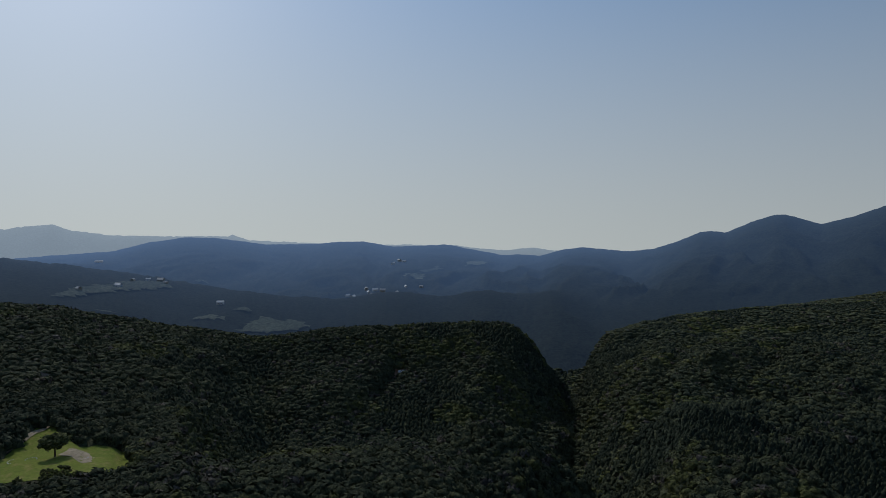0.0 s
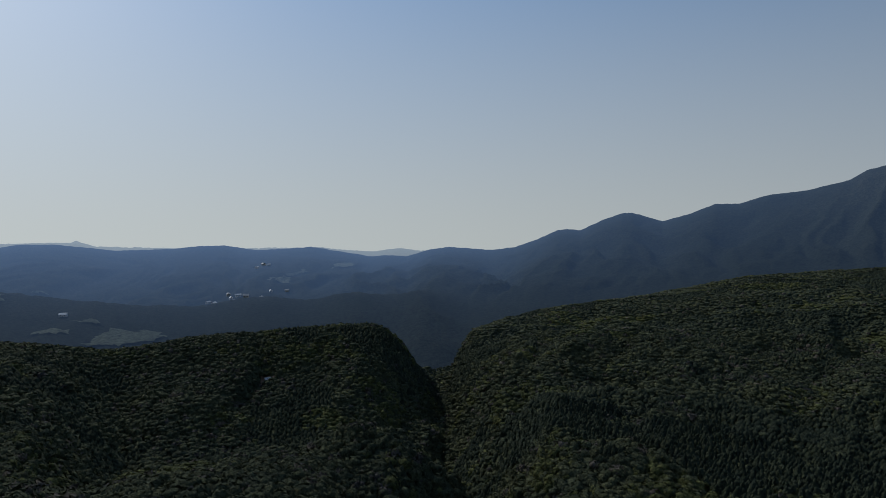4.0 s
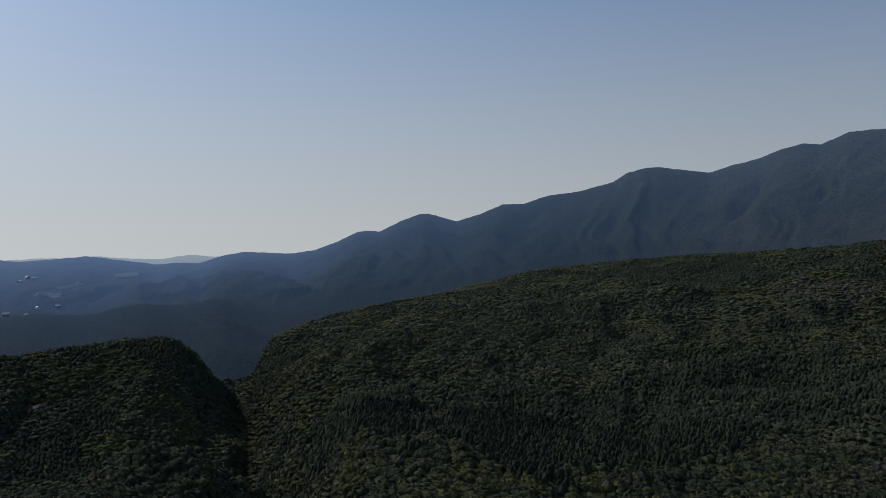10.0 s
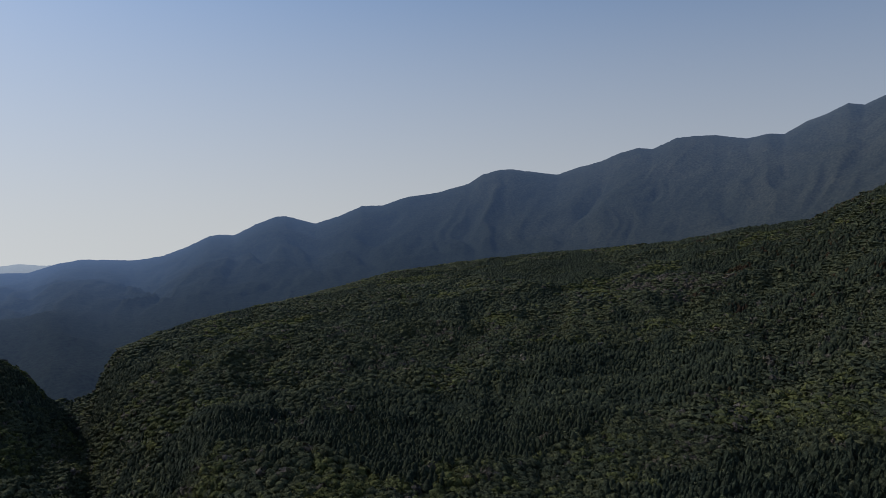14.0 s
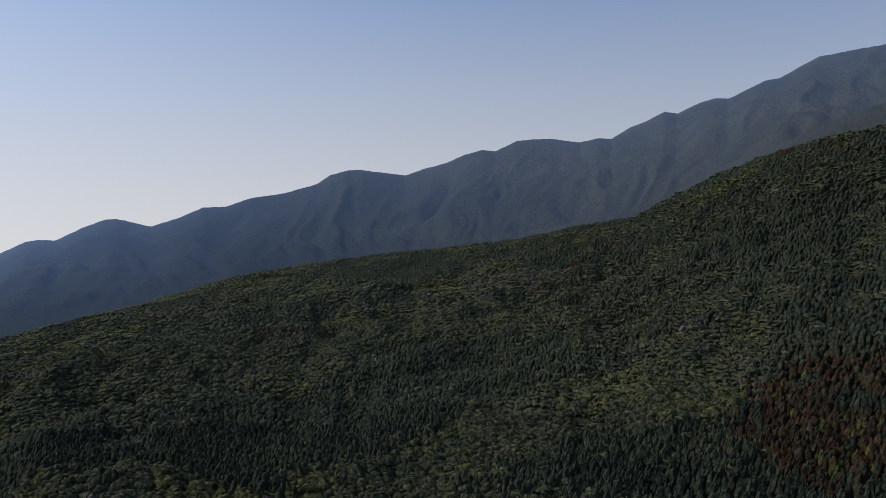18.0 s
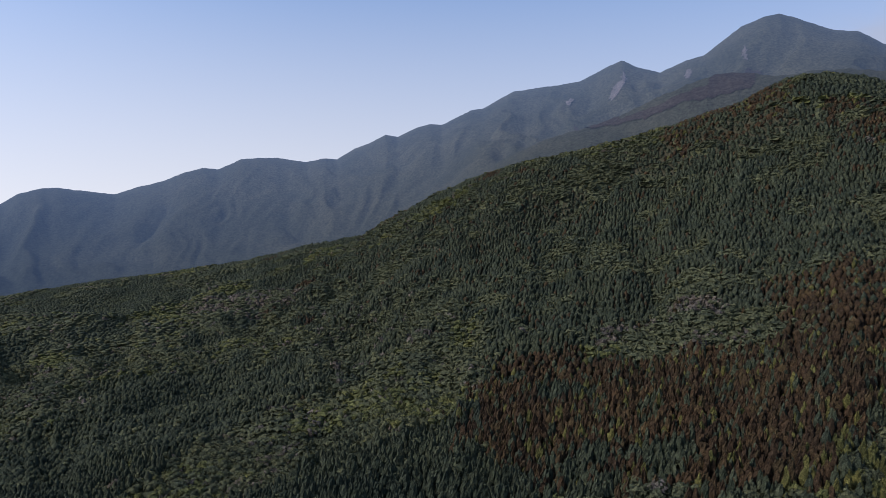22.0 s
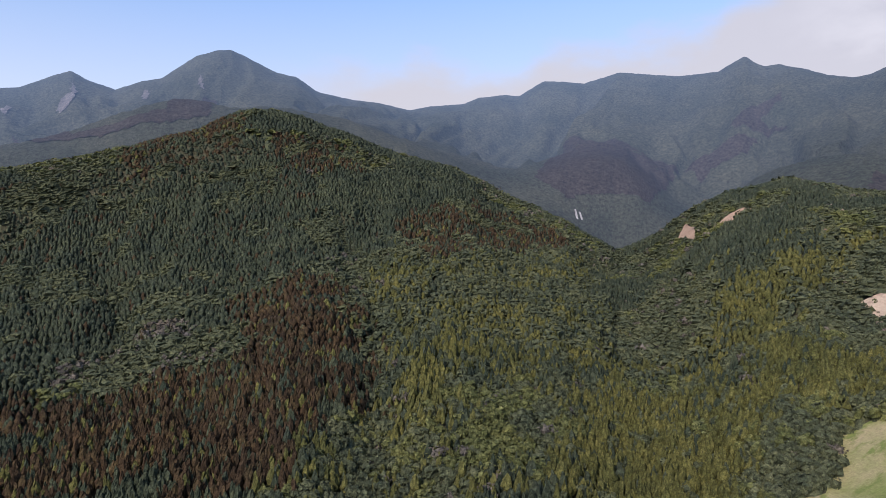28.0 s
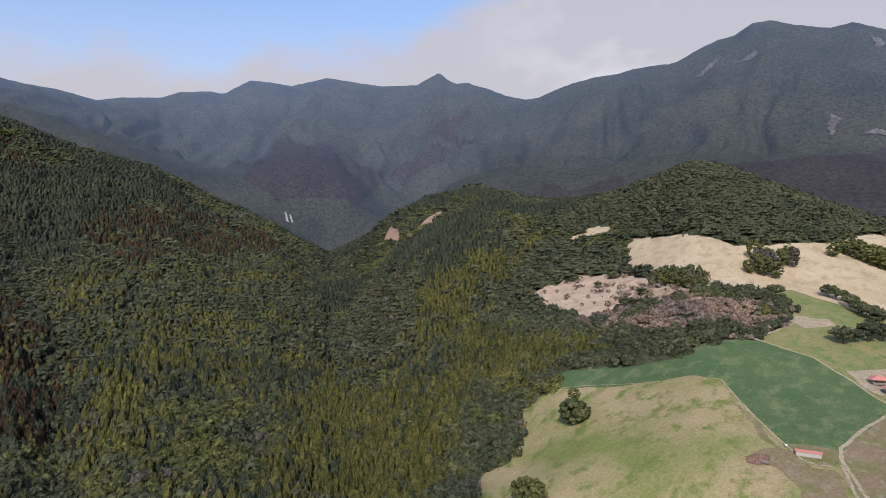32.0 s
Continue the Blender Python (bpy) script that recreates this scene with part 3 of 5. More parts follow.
EVER_STAND_C = ((470, -855), (619, -1598), (519, -1702), (136, -1548), (-18, -1547), (87, -990), (158, -814), (196, -739), (279, -772), (393, -892))
RED_STAND = ((2068, -91), (2048, -295), (1411, -287), (1332, -282), (1451, -160), (1421, -74))
PALE_STAND_C = ((1232, 903), (1349, 955), (1328, 701), (1210, 620), (1116, 684))
PALE_STAND_D = ((327, -572), (292, -662), (178, -587), (119, -619), (151, -499), (226, -524))
CEDAR_HILL = ((1605, 772), (1404, 362), (1335, 220), (1433, 31), (1416, -204), (1153, -365), (935, -338), (803, -227), (800, -149), (765, -84), (759, -8), (776, 142), (1231, 594))
CEDAR_SLOPE = ((1484, 604), (1481, 394), (1503, 173), (1443, -78), (746, -49), (702, 26), (788, 143), (1038, 317), (1289, 524))
LEAF_SIDE = ((621, 1224), (792, 1036), (876, 884), (622, 735), (370, 593), (279, 560))
CEDAR_BAND = ((409, 573), (591, 628), (725, 615), (878, 483), (985, 419), (787, 304), (650, 343), (478, 380), (334, 346), (294, 378))
LEAF_FOOT = ((1216, 587), (988, 287), (763, 139), (757, 226), (752, 310), (684, 333))
LIME_BAND = ((311, 328), (467, 371), (580, 386), (649, 335), (740, 329), (785, 246), (877, 208), (768, 151), (719, 158), (596, 106), (553, 148), (591, 274), (481, 243), (370, 247), (353, 254))
CEDAR_FRONT = ((353, 254), (501, 248), (576, 255), (547, 141), (586, 104), (511, 52), (434, 12))
LIME_FOOT = ((665, 324), (748, 297), (746, 217), (709, 152), (566, 135), (514, 174), (576, 281))
RUST_MAIN = ((664, 132), (702, 50), (662, -7), (639, -92), (657, -123), (800, -149), (803, -227), (773, -287), (653, -263), (508, -199), (469, -150), (412, -110), (389, -90), (473, 95), (559, 133))
PALE_FOLD = ((697, 22), (759, -8), (752, -83), (712, -139), (656, -151), (645, -93), (662, -7))
CREST_RUST = ((1375, -15), (1429, -110), (1325, -258), (1281, -261), (1301, -122), (1343, -37))
CREST_BROWN = ((1300, -298), (1254, -441), (1138, -451), (1125, -337), (1223, -312))
BROWN_SHOULDER = ((890, -386), (968, -446), (1036, -573), (1071, -757), (1026, -848), (964, -817), (857, -549), (771, -406))
GOLD_UPPER = ((839, -349), (754, -398), (831, -532), (943, -805), (604, -517), (559, -333), (562, -245), (694, -283))
GOLD_MIDDLE = ((840, -306), (725, -514), (718, -645), (580, -512), (413, -293), (422, -260), (513, -274), (633, -249))
GOLD_SIDE = ((539, -235), (533, -317), (464, -237), (389, -205), (360, -178), (357, -157))
GOLD_EDGE = ((401, -93), (423, -113), (474, -156), (508, -199), (428, -152), (376, -110), (391, -87))
GOLD_NEAR = ((304, -222), (368, -289), (495, -444), (422, -487), (346, -434), (342, -395), (336, -317), (281, -248))
LEAF_GULLY = ((937, -335), (886, -348), (643, -271), (491, -208), (358, -159), (377, -116), (423, -148), (510, -202), (675, -263))
LIME_MOUND = ((364, -194), (394, -209), (438, -274), (455, -333), (373, -297), (325, -253), (354, -192))
LEAF_STREAM = ((792, -786), (673, -750), (527, -628), (468, -548), (439, -489), (559, -536), (590, -530), (675, -647))
GOLD_BANK = ((540, -633), (491, -682), (492, -842), (485, -877), (451, -720), (385, -553), (377, -498), (406, -509), (489, -573))
GOLD_FIELD_SIDE = ((281, -248), (336, -317), (342, -395), (346, -434), (377, -498), (342, -510), (309, -512), (214, -498), (263, -468), (285, -424), (305, -397), (232, -297))
LEAF_FIELD_SIDE = ((305, -406), (285, -433), (252, -465), (218, -451), (230, -426), (251, -410), (225, -360), (232, -323), (248, -325))
# 0 to 5: one kind of tree; 6 to 13: mixed stands
STANDS = (
    (3, EVER_STAND_B),
    (3, EVER_STAND_C),
    (1, RED_STAND),
    (7, PALE_STAND_C),
    (8, PALE_STAND_D),
    (11, LIME_STAND_B),
    (10, CEDAR_HILL),
    (10, CEDAR_SLOPE),
    (13, LEAF_SIDE),
    (0, CEDAR_BAND),
    (13, LEAF_FOOT),
    (11, LIME_BAND),
    (0, CEDAR_FRONT),
    (11, LIME_FOOT),
    (1, RUST_MAIN),
    (7, PALE_FOLD),
    (1, CREST_RUST),
    (9, CREST_BROWN),
    (9, BROWN_SHOULDER),
    (6, GOLD_UPPER),
    (6, GOLD_MIDDLE),
    (2, GOLD_SIDE),
    (2, GOLD_EDGE),
    (2, GOLD_NEAR),
    (3, LEAF_GULLY),
    (4, LIME_MOUND),
    (3, LEAF_STREAM),
    (12, GOLD_BANK),
    (12, GOLD_FIELD_SIDE),
    (11, LEAF_FIELD_SIDE),
)
HIGH_DARK = ((2772, 208), (2239, 16), (2205, -85), (2205, -224), (2732, -418), (2720, -467), (2138, -345), (2119, -229), (2153, -157), (2156, -54), (2249, 115))
HIGH_SPUR = ((1784, -1274), (2081, -1630), (1966, -1751), (1831, -1763), (1720, -1842), (1543, -1533), (1617, -1441), (1657, -1299))
HIGH_STRIP = ((1680, -2048), (1653, -2161), (1610, -2225), (1586, -2214), (1615, -2128), (1490, -2122), (1526, -2113), (1646, -2036))
HIGH_STRIP_B = ((1718, -1867), (1641, -2001), (1563, -2061), (1561, -1988), (1637, -1859))
HIGH_BAND = ((493, -1704), (345, -1768), (189, -2131), (27, -1756), (15, -1089), (135, -1536), (204, -1575), (311, -1597))
HIGH_LOW = ((916, -1603), (811, -1592), (713, -1650), (466, -1079), (586, -1107), (685, -1073))
HIGH_STANDS = (HIGH_DARK, HIGH_SPUR, HIGH_STRIP, HIGH_STRIP_B, HIGH_BAND, HIGH_LOW)
FAR_FIELDS = (
    ((-1070, 1812), (-994, 1996), (-912, 2248), (-943, 2328), (-1020, 2241), (-1078, 1966)),
    ((-711, 1924), (-618, 1888), (-630, 1926), (-720, 1973)),
    ((-558, 1843), (-492, 1861), (-385, 1958), (-403, 2009), (-529, 2005), (-571, 1918)),
    ((-924, 1775), (-879, 1806), (-890, 1829)),
    ((-1051, 2841), (-1007, 2878), (-1025, 2904)),
    ((-173, 3032), (-77, 2984), (-90, 3070), (-163, 3098)),
    ((103, 3312), (223, 3374), (220, 3498), (133, 3391)),
    ((-126, 3131), (-3, 3227), (-22, 3278)),
    ((-657, 2038), (-589, 2039), (-615, 2068)),
    ((-157, 1070), (-86, 1097), (-133, 1096)),
)
SCAR_PYRAMID = ((2929, 81), (2988, 69), (3019, 31), (3135, 22), (3032, 8), (2893, 34), (2871, 60))
SCAR_PYRAMID_B = ((3007, 260), (3039, 241), (3024, 225), (2967, 246))
SCAR_SUMMIT = ((2819, -410), (2902, -429), (2863, -434), (2766, -423))
SCAR_RIDGE = ((2906, -213), (2988, -232), (2932, -244), (2831, -227))
SCAR_EAST = ((781, -2429), (746, -2489), (717, -2501), (733, -2470), (762, -2429))
SCAR_EAST_B = ((686, -2492), (610, -2519), (592, -2480), (669, -2499))
SCAR_EAST_C = ((325, -2135), (335, -2203), (333, -2246), (304, -2222), (316, -2192), (313, -2135))
SCAR_EAST_D = ((289, -2684), (256, -2676), (241, -2650), (269, -2649))
SCAR_EAST_E = ((248, -2160), (220, -2203), (197, -2213), (195, -2195))
FALLS = ((1614, -1299), (1614, -1305), (1600, -1298), (1584, -1291), (1586, -1286), (1599, -1291))
FALLS_B = ((1604, -1309), (1604, -1314), (1593, -1311), (1583, -1307), (1583, -1301), (1593, -1304))
SOIL_PIT = ((88, -353), (84, -360), (78, -361), (76, -353), (80, -348), (86, -348))
BROWN_EDGE = ((119, -431), (91, -391), (74, -368), (68, -358), (58, -356), (49, -359), (43, -345), (38, -325), (53, -323), (65, -343), (79, -352), (88, -360), (79, -369), (98, -394))
SCRUB = ((357, -655), (364, -702), (355, -726), (295, -698), (239, -647), (186, -597), (171, -582), (210, -583), (245, -593), (277, -616), (304, -635))
BARN_GROUND = ((73, -371), (72, -377), (60, -383), (52, -383), (49, -374), (52, -364), (64, -358), (71, -363))
SAND = ((-228, 389), (-229, 402), (-223, 406), (-208, 391), (-203, 381), (-213, 380))
BARE_KNOLL = ((115, -589), (113, -609), (91, -622), (86, -606), (104, -582))
YARD = ((65, -511), (46, -540), (24, -545), (20, -462), (41, -482), (52, -487))
TRACK = ((125, -443), (93, -399), (72, -372), (65, -363), (57, -361), (51, -364))
TRACK_B = ((125, -528), (105, -526), (86, -520), (63, -497), (40, -471), (19, -443))
TRACK_C = ((38, -450), (46, -418), (51, -386), (49, -374), (42, -357), (34, -340), (28, -322))
TRACK_D = ((125, -528), (112, -584), (108, -601))
TRACK_E = ((232, -435), (190, -440), (149, -435), (125, -443))
TRACK_F = ((-245, 622), (-198, 497), (-148, 366))
TRACK_G = ((-311, 463), (-299, 477))
TRACK_H = ((-263, 380), (-263, 405), (-266, 429), (-266, 449))
TRACK_I = ((48, -367), (44, -355), (39, -341), (34, -323))
LODGE_GROUND = ((-75, 1033), (-55, 1032), (-54, 1050), (-75, 1051))
FELLED = ((-241, 466), (-246, 496), (-243, 514), (-234, 496), (-237, 477))
FARM_GROUND = ((125, -440), (84, -518), (40, -473), (5, -464), (-14, -314), (26, -303), (80, -360))
LAWN_FRONT = ((-267, 342), (-216, 345), (-197, 359), (-182, 386), (-165, 358), (-178, 323), (-198, 315), (-244, 311))
BOOTH = (303, -809)

# ---- forests ----
rng = np.random.default_rng(7)
FIELDS = (MEADOW, STUBBLE, CROP, FALLOW, PADDOCK, STRAW, STRAW_UPPER, CLEARING, SLIDE, SLIDE_UPPER, LODGE_GROUND, FELLED, LAWN_FRONT, FARM_GROUND)


def inside(poly, x, y):
    """Which points of the plan lie in a polygon."""
    hit = np.zeros(x.shape, bool)
    for (x0, y0), (x1, y1) in zip(poly, (*poly[1:], poly[0])):
        cross = (y0 > y) != (y1 > y)
        with np.errstate(divide="ignore", invalid="ignore"):
            hit ^= cross & (x < (x1 - x0) * (y - y0) / (y1 - y0) + x0)
    return hit


def species(x, y):
    """Which tree grows where: 0 cedar, 1 rusty cedar, 2 golden cedar, 3 evergreen, 4 young leaves, 5 bare, 6 dry scrub, -1 none."""
    a, r = np.degrees(np.arctan2(x, y)), np.hypot(x, y)
    wx, wy = x + 60 * (fbm(x / 90, y / 90, 31) - 0.5), y + 60 * (fbm(x / 90, y / 90, 32) - 0.5)
    stand, pick, single = fbm(wx / 150, wy / 150, 33, 3), fbm(wx / 110, wy / 110, 34, 3), rng.random(x.shape)
    finer, other = fbm(wx / 45, wy / 45, 37, 3), rng.random(x.shape)
    edge = np.interp(a, (-40, -14, -8, 5, 10, 14, 40, 62, 78, 110, 180), (0.62, 0.6, 0.46, 0.48, 0.62, 0.55, 0.52, 0.46, 0.44, 0.45, 0.5))
    edge = np.where((a < 9.5) & (a > -24), np.where(r > 575, 0.58, 0.62), edge)  # dark hill behind the leafy knoll
    kind = np.where(0.68 * stand + 0.32 * finer + 0.05 * (other - 0.5) > edge, 0, 3)
    kind = np.where((kind == 3) & (pick + 0.25 * (other - 0.5) > 0.64), 4, kind)
    kind = np.where((kind == 0) & (pick + 0.2 * (other - 0.5) < 0.31) & (a > 60) & (a < 100), 1, kind)
    kind = np.where((kind == 0) & (a > 106) & (r < 950) & (pick + 0.35 * (other - 0.5) > 0.57), 2, kind)
    kind = np.where((kind >= 3) & (single < 0.04 + 0.1 * (finer > 0.6)), 5, kind)
    kind = np.where((a > 147) & (r > 400) & (r < 1100) & (kind >= 0) & (kind < 3) & (other < 0.93), np.where(single < 0.25, 6, 3), kind)  # round crowns between the pastures
    kind = np.where((a < -15) & (r < 620) & (kind >= 0) & (kind < 3), 3, kind)  # round crowns about the lawn
    jx, jy = (q + 48 * (fbm(x / 26, y / 26, seed) - 0.5) + rng.normal(0, 9, x.shape) for q, seed in ((x, 35), (y, 36)))
    for code, poly in STANDS:
        m = inside(poly, jx, jy)
        if code == 6:
            mixed = np.where(0.6 * finer + 0.4 * single > 0.55, 2, np.where(other < 0.3, 0, 3))
        elif code == 7:
            mixed = np.where(finer + 0.5 * (single - 0.5) > 0.62, 5, 3)
        elif code == 8:
            mixed = np.where(finer + 0.5 * (single - 0.5) > 0.36, 6, 3)
        elif code == 9:
            mixed = np.where(finer > 0.62, 3, np.where(single < 0.6, 1, np.where(single < 0.66, 2, 0)))
        elif code == 10:
            mixed = np.where(0.75 * finer + 0.25 * stand + 0.1 * (single - 0.5) > 0.6, 3, np.where(other < 0.05, 1, 0))
        elif code == 11:
            mixed = np.where(single < 0.05, 5, np.where(0.7 * finer + 0.3 * other > 0.6, 4, 3))
        elif code == 13:
            mixed = np.where(0.7 * finer + 0.3 * single > 0.47, 3, np.where(other < 0.1, 5, 0))
        elif code == 12:
            mixed = np.where(single < 0.88, 2, np.where(other < 0.5, 3, 0))
        elif code == 2:
            mixed = np.where(finer > 0.62, np.where(other < 0.6, 3, 4), np.where(single < 0.74, 2, np.where(other < 0.3, 3, 0)))
        elif code == 1:
            mixed = np.where(finer > 0.66, 0, np.where(single < 0.74, 1, np.where(single < 0.82, 2, 0)))
        else:
            mixed = np.where((single < 0.06) | ((code == 4) & (finer < 0.48)), 3, np.where((single > 0.94) & (code > 2), 5, code))
        kind = np.where(m, mixed, kind)
    kind = np.where(inside(SCRUB, jx, jy), np.where(single < 0.4, 6, np.where(single < 0.45, 3, -1)), kind)
    reach = np.array(REACH + REACH2)
    crest = np.interp(a, reach[:, 0], reach[:, 5])
    high = r > crest + np.where(a < 16, 330, 60)
    kind = np.where(high, -1, kind)
    for poly in FIELDS:
        kind = np.where(inside(poly, x, y), -1, kind)
    return kind


def spread(r0, r1, gap):
    n = int(2.16 * r1 / gap) + 1
    gx, gy = np.meshgrid(np.arange(n), np.arange(n), indexing="ij")
    x = (gx - n / 2 + rng.uniform(-0.38, 0.38, gx.shape)) * gap
    y = (gy - n / 2 + rng.uniform(-0.38, 0.38, gy.shape)) * gap
    r, a = np.hypot(x, y), np.degrees(np.arctan2(x, y))
    r = r * (1 + 0.12 * (fbm(x / 70, y / 70, 47) - 0.5))  # the bands of detail run into one another
    keep = (r >= r0) & (r < r1) & (((a > -38) & (a < 178.5)))
    return x[keep], y[keep]


def lathe(profile, sides, lean=0.0):
    """A template crown: rings of a profile (height, radius) closed by a tip; triangles."""
    v, f = [], []
    for k, (h, rad) in enumerate(profile[:-1]):
        for s in range(sides):
            w = 2 * math.pi * (s + 0.5 * (k % 2)) / sides
            v.append((rad * math.cos(w), rad * math.sin(w), h))
    v.append((0, 0, profile[-1][0]))
    for k in range(len(profile) - 2):
        for s in range(sides):
            p, q = k * sides + s, k * sides + (s + 1) % sides
            f += [(p, q, q + sides), (p, q + sides, p + sides)]
    top = (len(profile) - 2) * sides
    f += [(top + s, top + (s + 1) % sides, len(v) - 1) for s in range(sides)]
    return np.array(v), np.array(f)


CONE = {0: lathe(((0.12, 0.9), (0.38, 1.0), (0.66, 0.74), (0.88, 0.38), (1.0, 0)), 5), 1: lathe(((0.1, 0.98), (0.62, 0.78), (1.0, 0)), 4), 2: lathe(((0.1, 1.0), (0.7, 0.7), (1.0, 0)), 4)}
DOME = {0: lathe(((0.34, 0.95), (0.78, 0.84), (1.0, 0)), 5), 1: lathe(((0.34, 0.98), (0.8, 0.8), (1.0, 0)), 4), 2: lathe(((0.4, 1.0), (0.86, 0.7), (1.0, 0)), 4)}
SINGLE = []  # trees of the nearest stands, built one by one further down


def stamp(template, place, height, radius, rough):
    """Many crowns as one set of arrays, each turned, sized and made uneven."""
    tv, tf = template
    n, k = len(place), len(tv)
    turn = rng.uniform(0, 6.283, n)
    c, s = np.cos(turn)[:, None], np.sin(turn)[:, None]
    uneven = 1 + rng.uniform(-rough, rough, (n, k))
    x, y = tv[None, :, 0] * uneven, tv[None, :, 1] * uneven
    out = np.stack([(x * c - y * s) * radius[:, None], (x * s + y * c) * radius[:, None], tv[None, :, 2] * height[:, None] * (1 + rng.uniform(-rough, rough, (n, k)) * 0.35)], 2)
    out += place[:, None, :]
    return out.reshape(-1, 3), (tf[None] + (np.arange(n) * k)[:, None, None]).reshape(-1, 3)


def sprays(place, height, radius, count, loose):
    """Leafy sprays that clothe crowns: small triangles lying on a dome, tilted at random."""
    n = len(place)
    w, up = rng.uniform(0, 6.283, (n, count)), rng.uniform(-0.25, 1, (n, count))
    q = np.sqrt(1 - up * up)
    out = np.stack([np.cos(w) * q, np.sin(w) * q, up], 2)
    c = out * np.stack([radius, radius, 0.42 * height], 1)[:, None, :] * rng.uniform(0.88, 1.12, (n, count, 1)) + np.stack([radius * 0, radius * 0, 0.6 * height], 1)[:, None, :] + place[:, None, :]
    side = np.stack([-np.sin(w), np.cos(w), w * 0], 2)
    down = np.cross(out, side)
    v, turn = [], rng.uniform(0, 6.283, (n, count, 1))
    for p in range(3):
        a = turn + 2.094 * p + rng.uniform(-0.5, 0.5, turn.shape)
        size = radius[:, None, None] * rng.uniform(0.2, 0.44, turn.shape)
        v.append(c + size * (np.cos(a) * side + np.sin(a) * down + loose * rng.uniform(-1, 1, turn.shape) * out))
    return np.stack(v, 2).reshape(-1, 3), np.arange(n * count * 3).reshape(-1, 3)


RISE = np.maximum.accumulate((REGULAR - EYE) / STEP_R, axis=1)


def behind(x, y, z):
    """Trees in the lee of a crest, far down its other side: these need less detail."""
    r, a = np.hypot(x, y), np.degrees(np.arctan2(x, y))
    i = np.rint(np.interp(a, BEARINGS, np.arange(len(BEARINGS)))).astype(int)
    j = np.clip(np.log((r - 14) / 15) / math.log(4900 / 15) * 599, 0, 599).astype(int)
    return (z + 28 - EYE) / r < RISE[i, j]


NAMES = (("cedar_forest", "dense dark green cedar plantation on the slopes"), ("rusty_cedar_forest", "rust-brown winter cedar plantation in tight rows"),
         ("golden_cedar_forest", "yellow-green cedar stand in full sun"), ("evergreen_forest", "dark evergreen broadleaf forest with rounded crowns"),
         ("young_broadleaf_forest", "lighter green broadleaf crowns among evergreens"), ("bare_woodland", "grey-pink bare winter trees among the evergreens"),
         ("dry_scrub", "pinkish dry scrub and bare thickets beside the pastures"))
wood = {}
for level, r0, r1, gap in ((0, 200, 290, 4.4), (0, 290, 640, 4.4), (1, 640, 1250, 5.5), (2, 1250, 2350, 7.6)):
    x, y = spread(r0, r1, gap)
    kind = species(x, y)
    z = ground(x, y)
    a, r = np.degrees(np.arctan2(x, y)), np.hypot(x, y)
    if level == 0:
        alone = ((a > 100) & (a < 113) & (r > 315) & (r < 372) & (kind >= 0)) | ((a > 147) & (a < 155) & (r > 330) & (r < 400) & (kind >= 0))
        SINGLE += list(zip(kind[alone], x[alone], y[alone], z[alone]))
        kind = np.where(alone, -1, kind)
    lay = np.where(behind(x, y, z), 1, np.where((a > 136) & (r < 1250), 2 + (level == 0), 0))  # 1 in the lee, 2 the hill over the pastures, 3 round the fields
    for k, hidden, west in [(k, h, w) for k in range(7) for h in range(4) for w in range(2)]:
        m = (kind == k) & (lay == hidden) & ((a + 12 * (fbm(x / 130, y / 130, 71) - 0.5) < 60) == west)
        broad = k > 2
        if broad:
            m &= rng.random(len(x)) < ((0.55, 0.78, 0.8)[level], 0.14, 0.55, 0.5)[hidden]
        elif hidden == 1:
            m &= rng.random(len(x)) < 0.25
        form = (level, 2, min(level, 1), 0)[hidden] if r1 > 300 else 1
        soft_crown = west == 1 or (not broad and level > 0)
        if not m.any():
            continue
        base = np.stack([x[m], y[m], z[m]], 1)
        n = len(base)
        size = rng.normal(1, 0.11 if west else 0.17, n).clip(0.6, 1.45)  # an even, closed canopy in the west
        full = 1.28 if west else 1.08
        squat = np.where((a[m] > 145) & (r[m] > 425) & (r[m] < 1050), 0.88, 1.0)  # low growth between the pastures
        wide = np.where(squat < 1, 0.9 if k > 4 else 1.1, 1.0)
        squat = np.where((squat < 1) & (k > 4), 0.42, squat)
        if k < 3:
            tall = (11.5, 9.5, 7.5)[level]
            v, f = stamp(CONE[form], base, tall * size * squat, gap * (0.5, 0.5, 0.52)[level] * full * size * rng.uniform(0.8, 1.25, n), 0.3)
        else:
            parts = []
            lobes = 6 if hidden == 3 and form == 0 else (2, 1, 1)[form]
            for q in range(lobes):
                off = rng.uniform(-0.85, 0.85, (n, 3)) * gap * (1.0 if lobes > 1 else 0.4)
                off[:, 2] = (rng.uniform(-1.6, 1.2, n) - (3.2 if lobes == 6 else 1.4) * (off[:, 0]**2 + off[:, 1]**2) / gap**2) * squat
                grow = size * (rng.uniform(0.7, 1.15, n) if west else rng.uniform(0.55, 1.35, n))
                high, broad_by = (7.0 + 2.5 * grow) * squat, gap * (0.85 if level == 0 else 0.8, 1.0, 1.0)[form] * grow * wide * full * (0.85 if lobes == 6 else 1.0)
                parts.append(stamp(DOME[form], base + off, high * 0.97, broad_by * (0.6 if k > 4 else 0.9), 0.42 if k > 4 else 0.25))
                if form < 2 or (hidden == 0 and not west):
                    parts.append(sprays(base + off, high, broad_by, ((10 if lobes == 6 else 20) if form == 0 and level == 0 else (7, 7, 3)[form]), 0.8 if k > 4 else 0.14 if west else 0.45))
            v = np.concatenate([p[0] for p in parts])
            f = np.concatenate([p[1] + sum(len(o[0]) for o in parts[:i]) for i, p in enumerate(parts)])
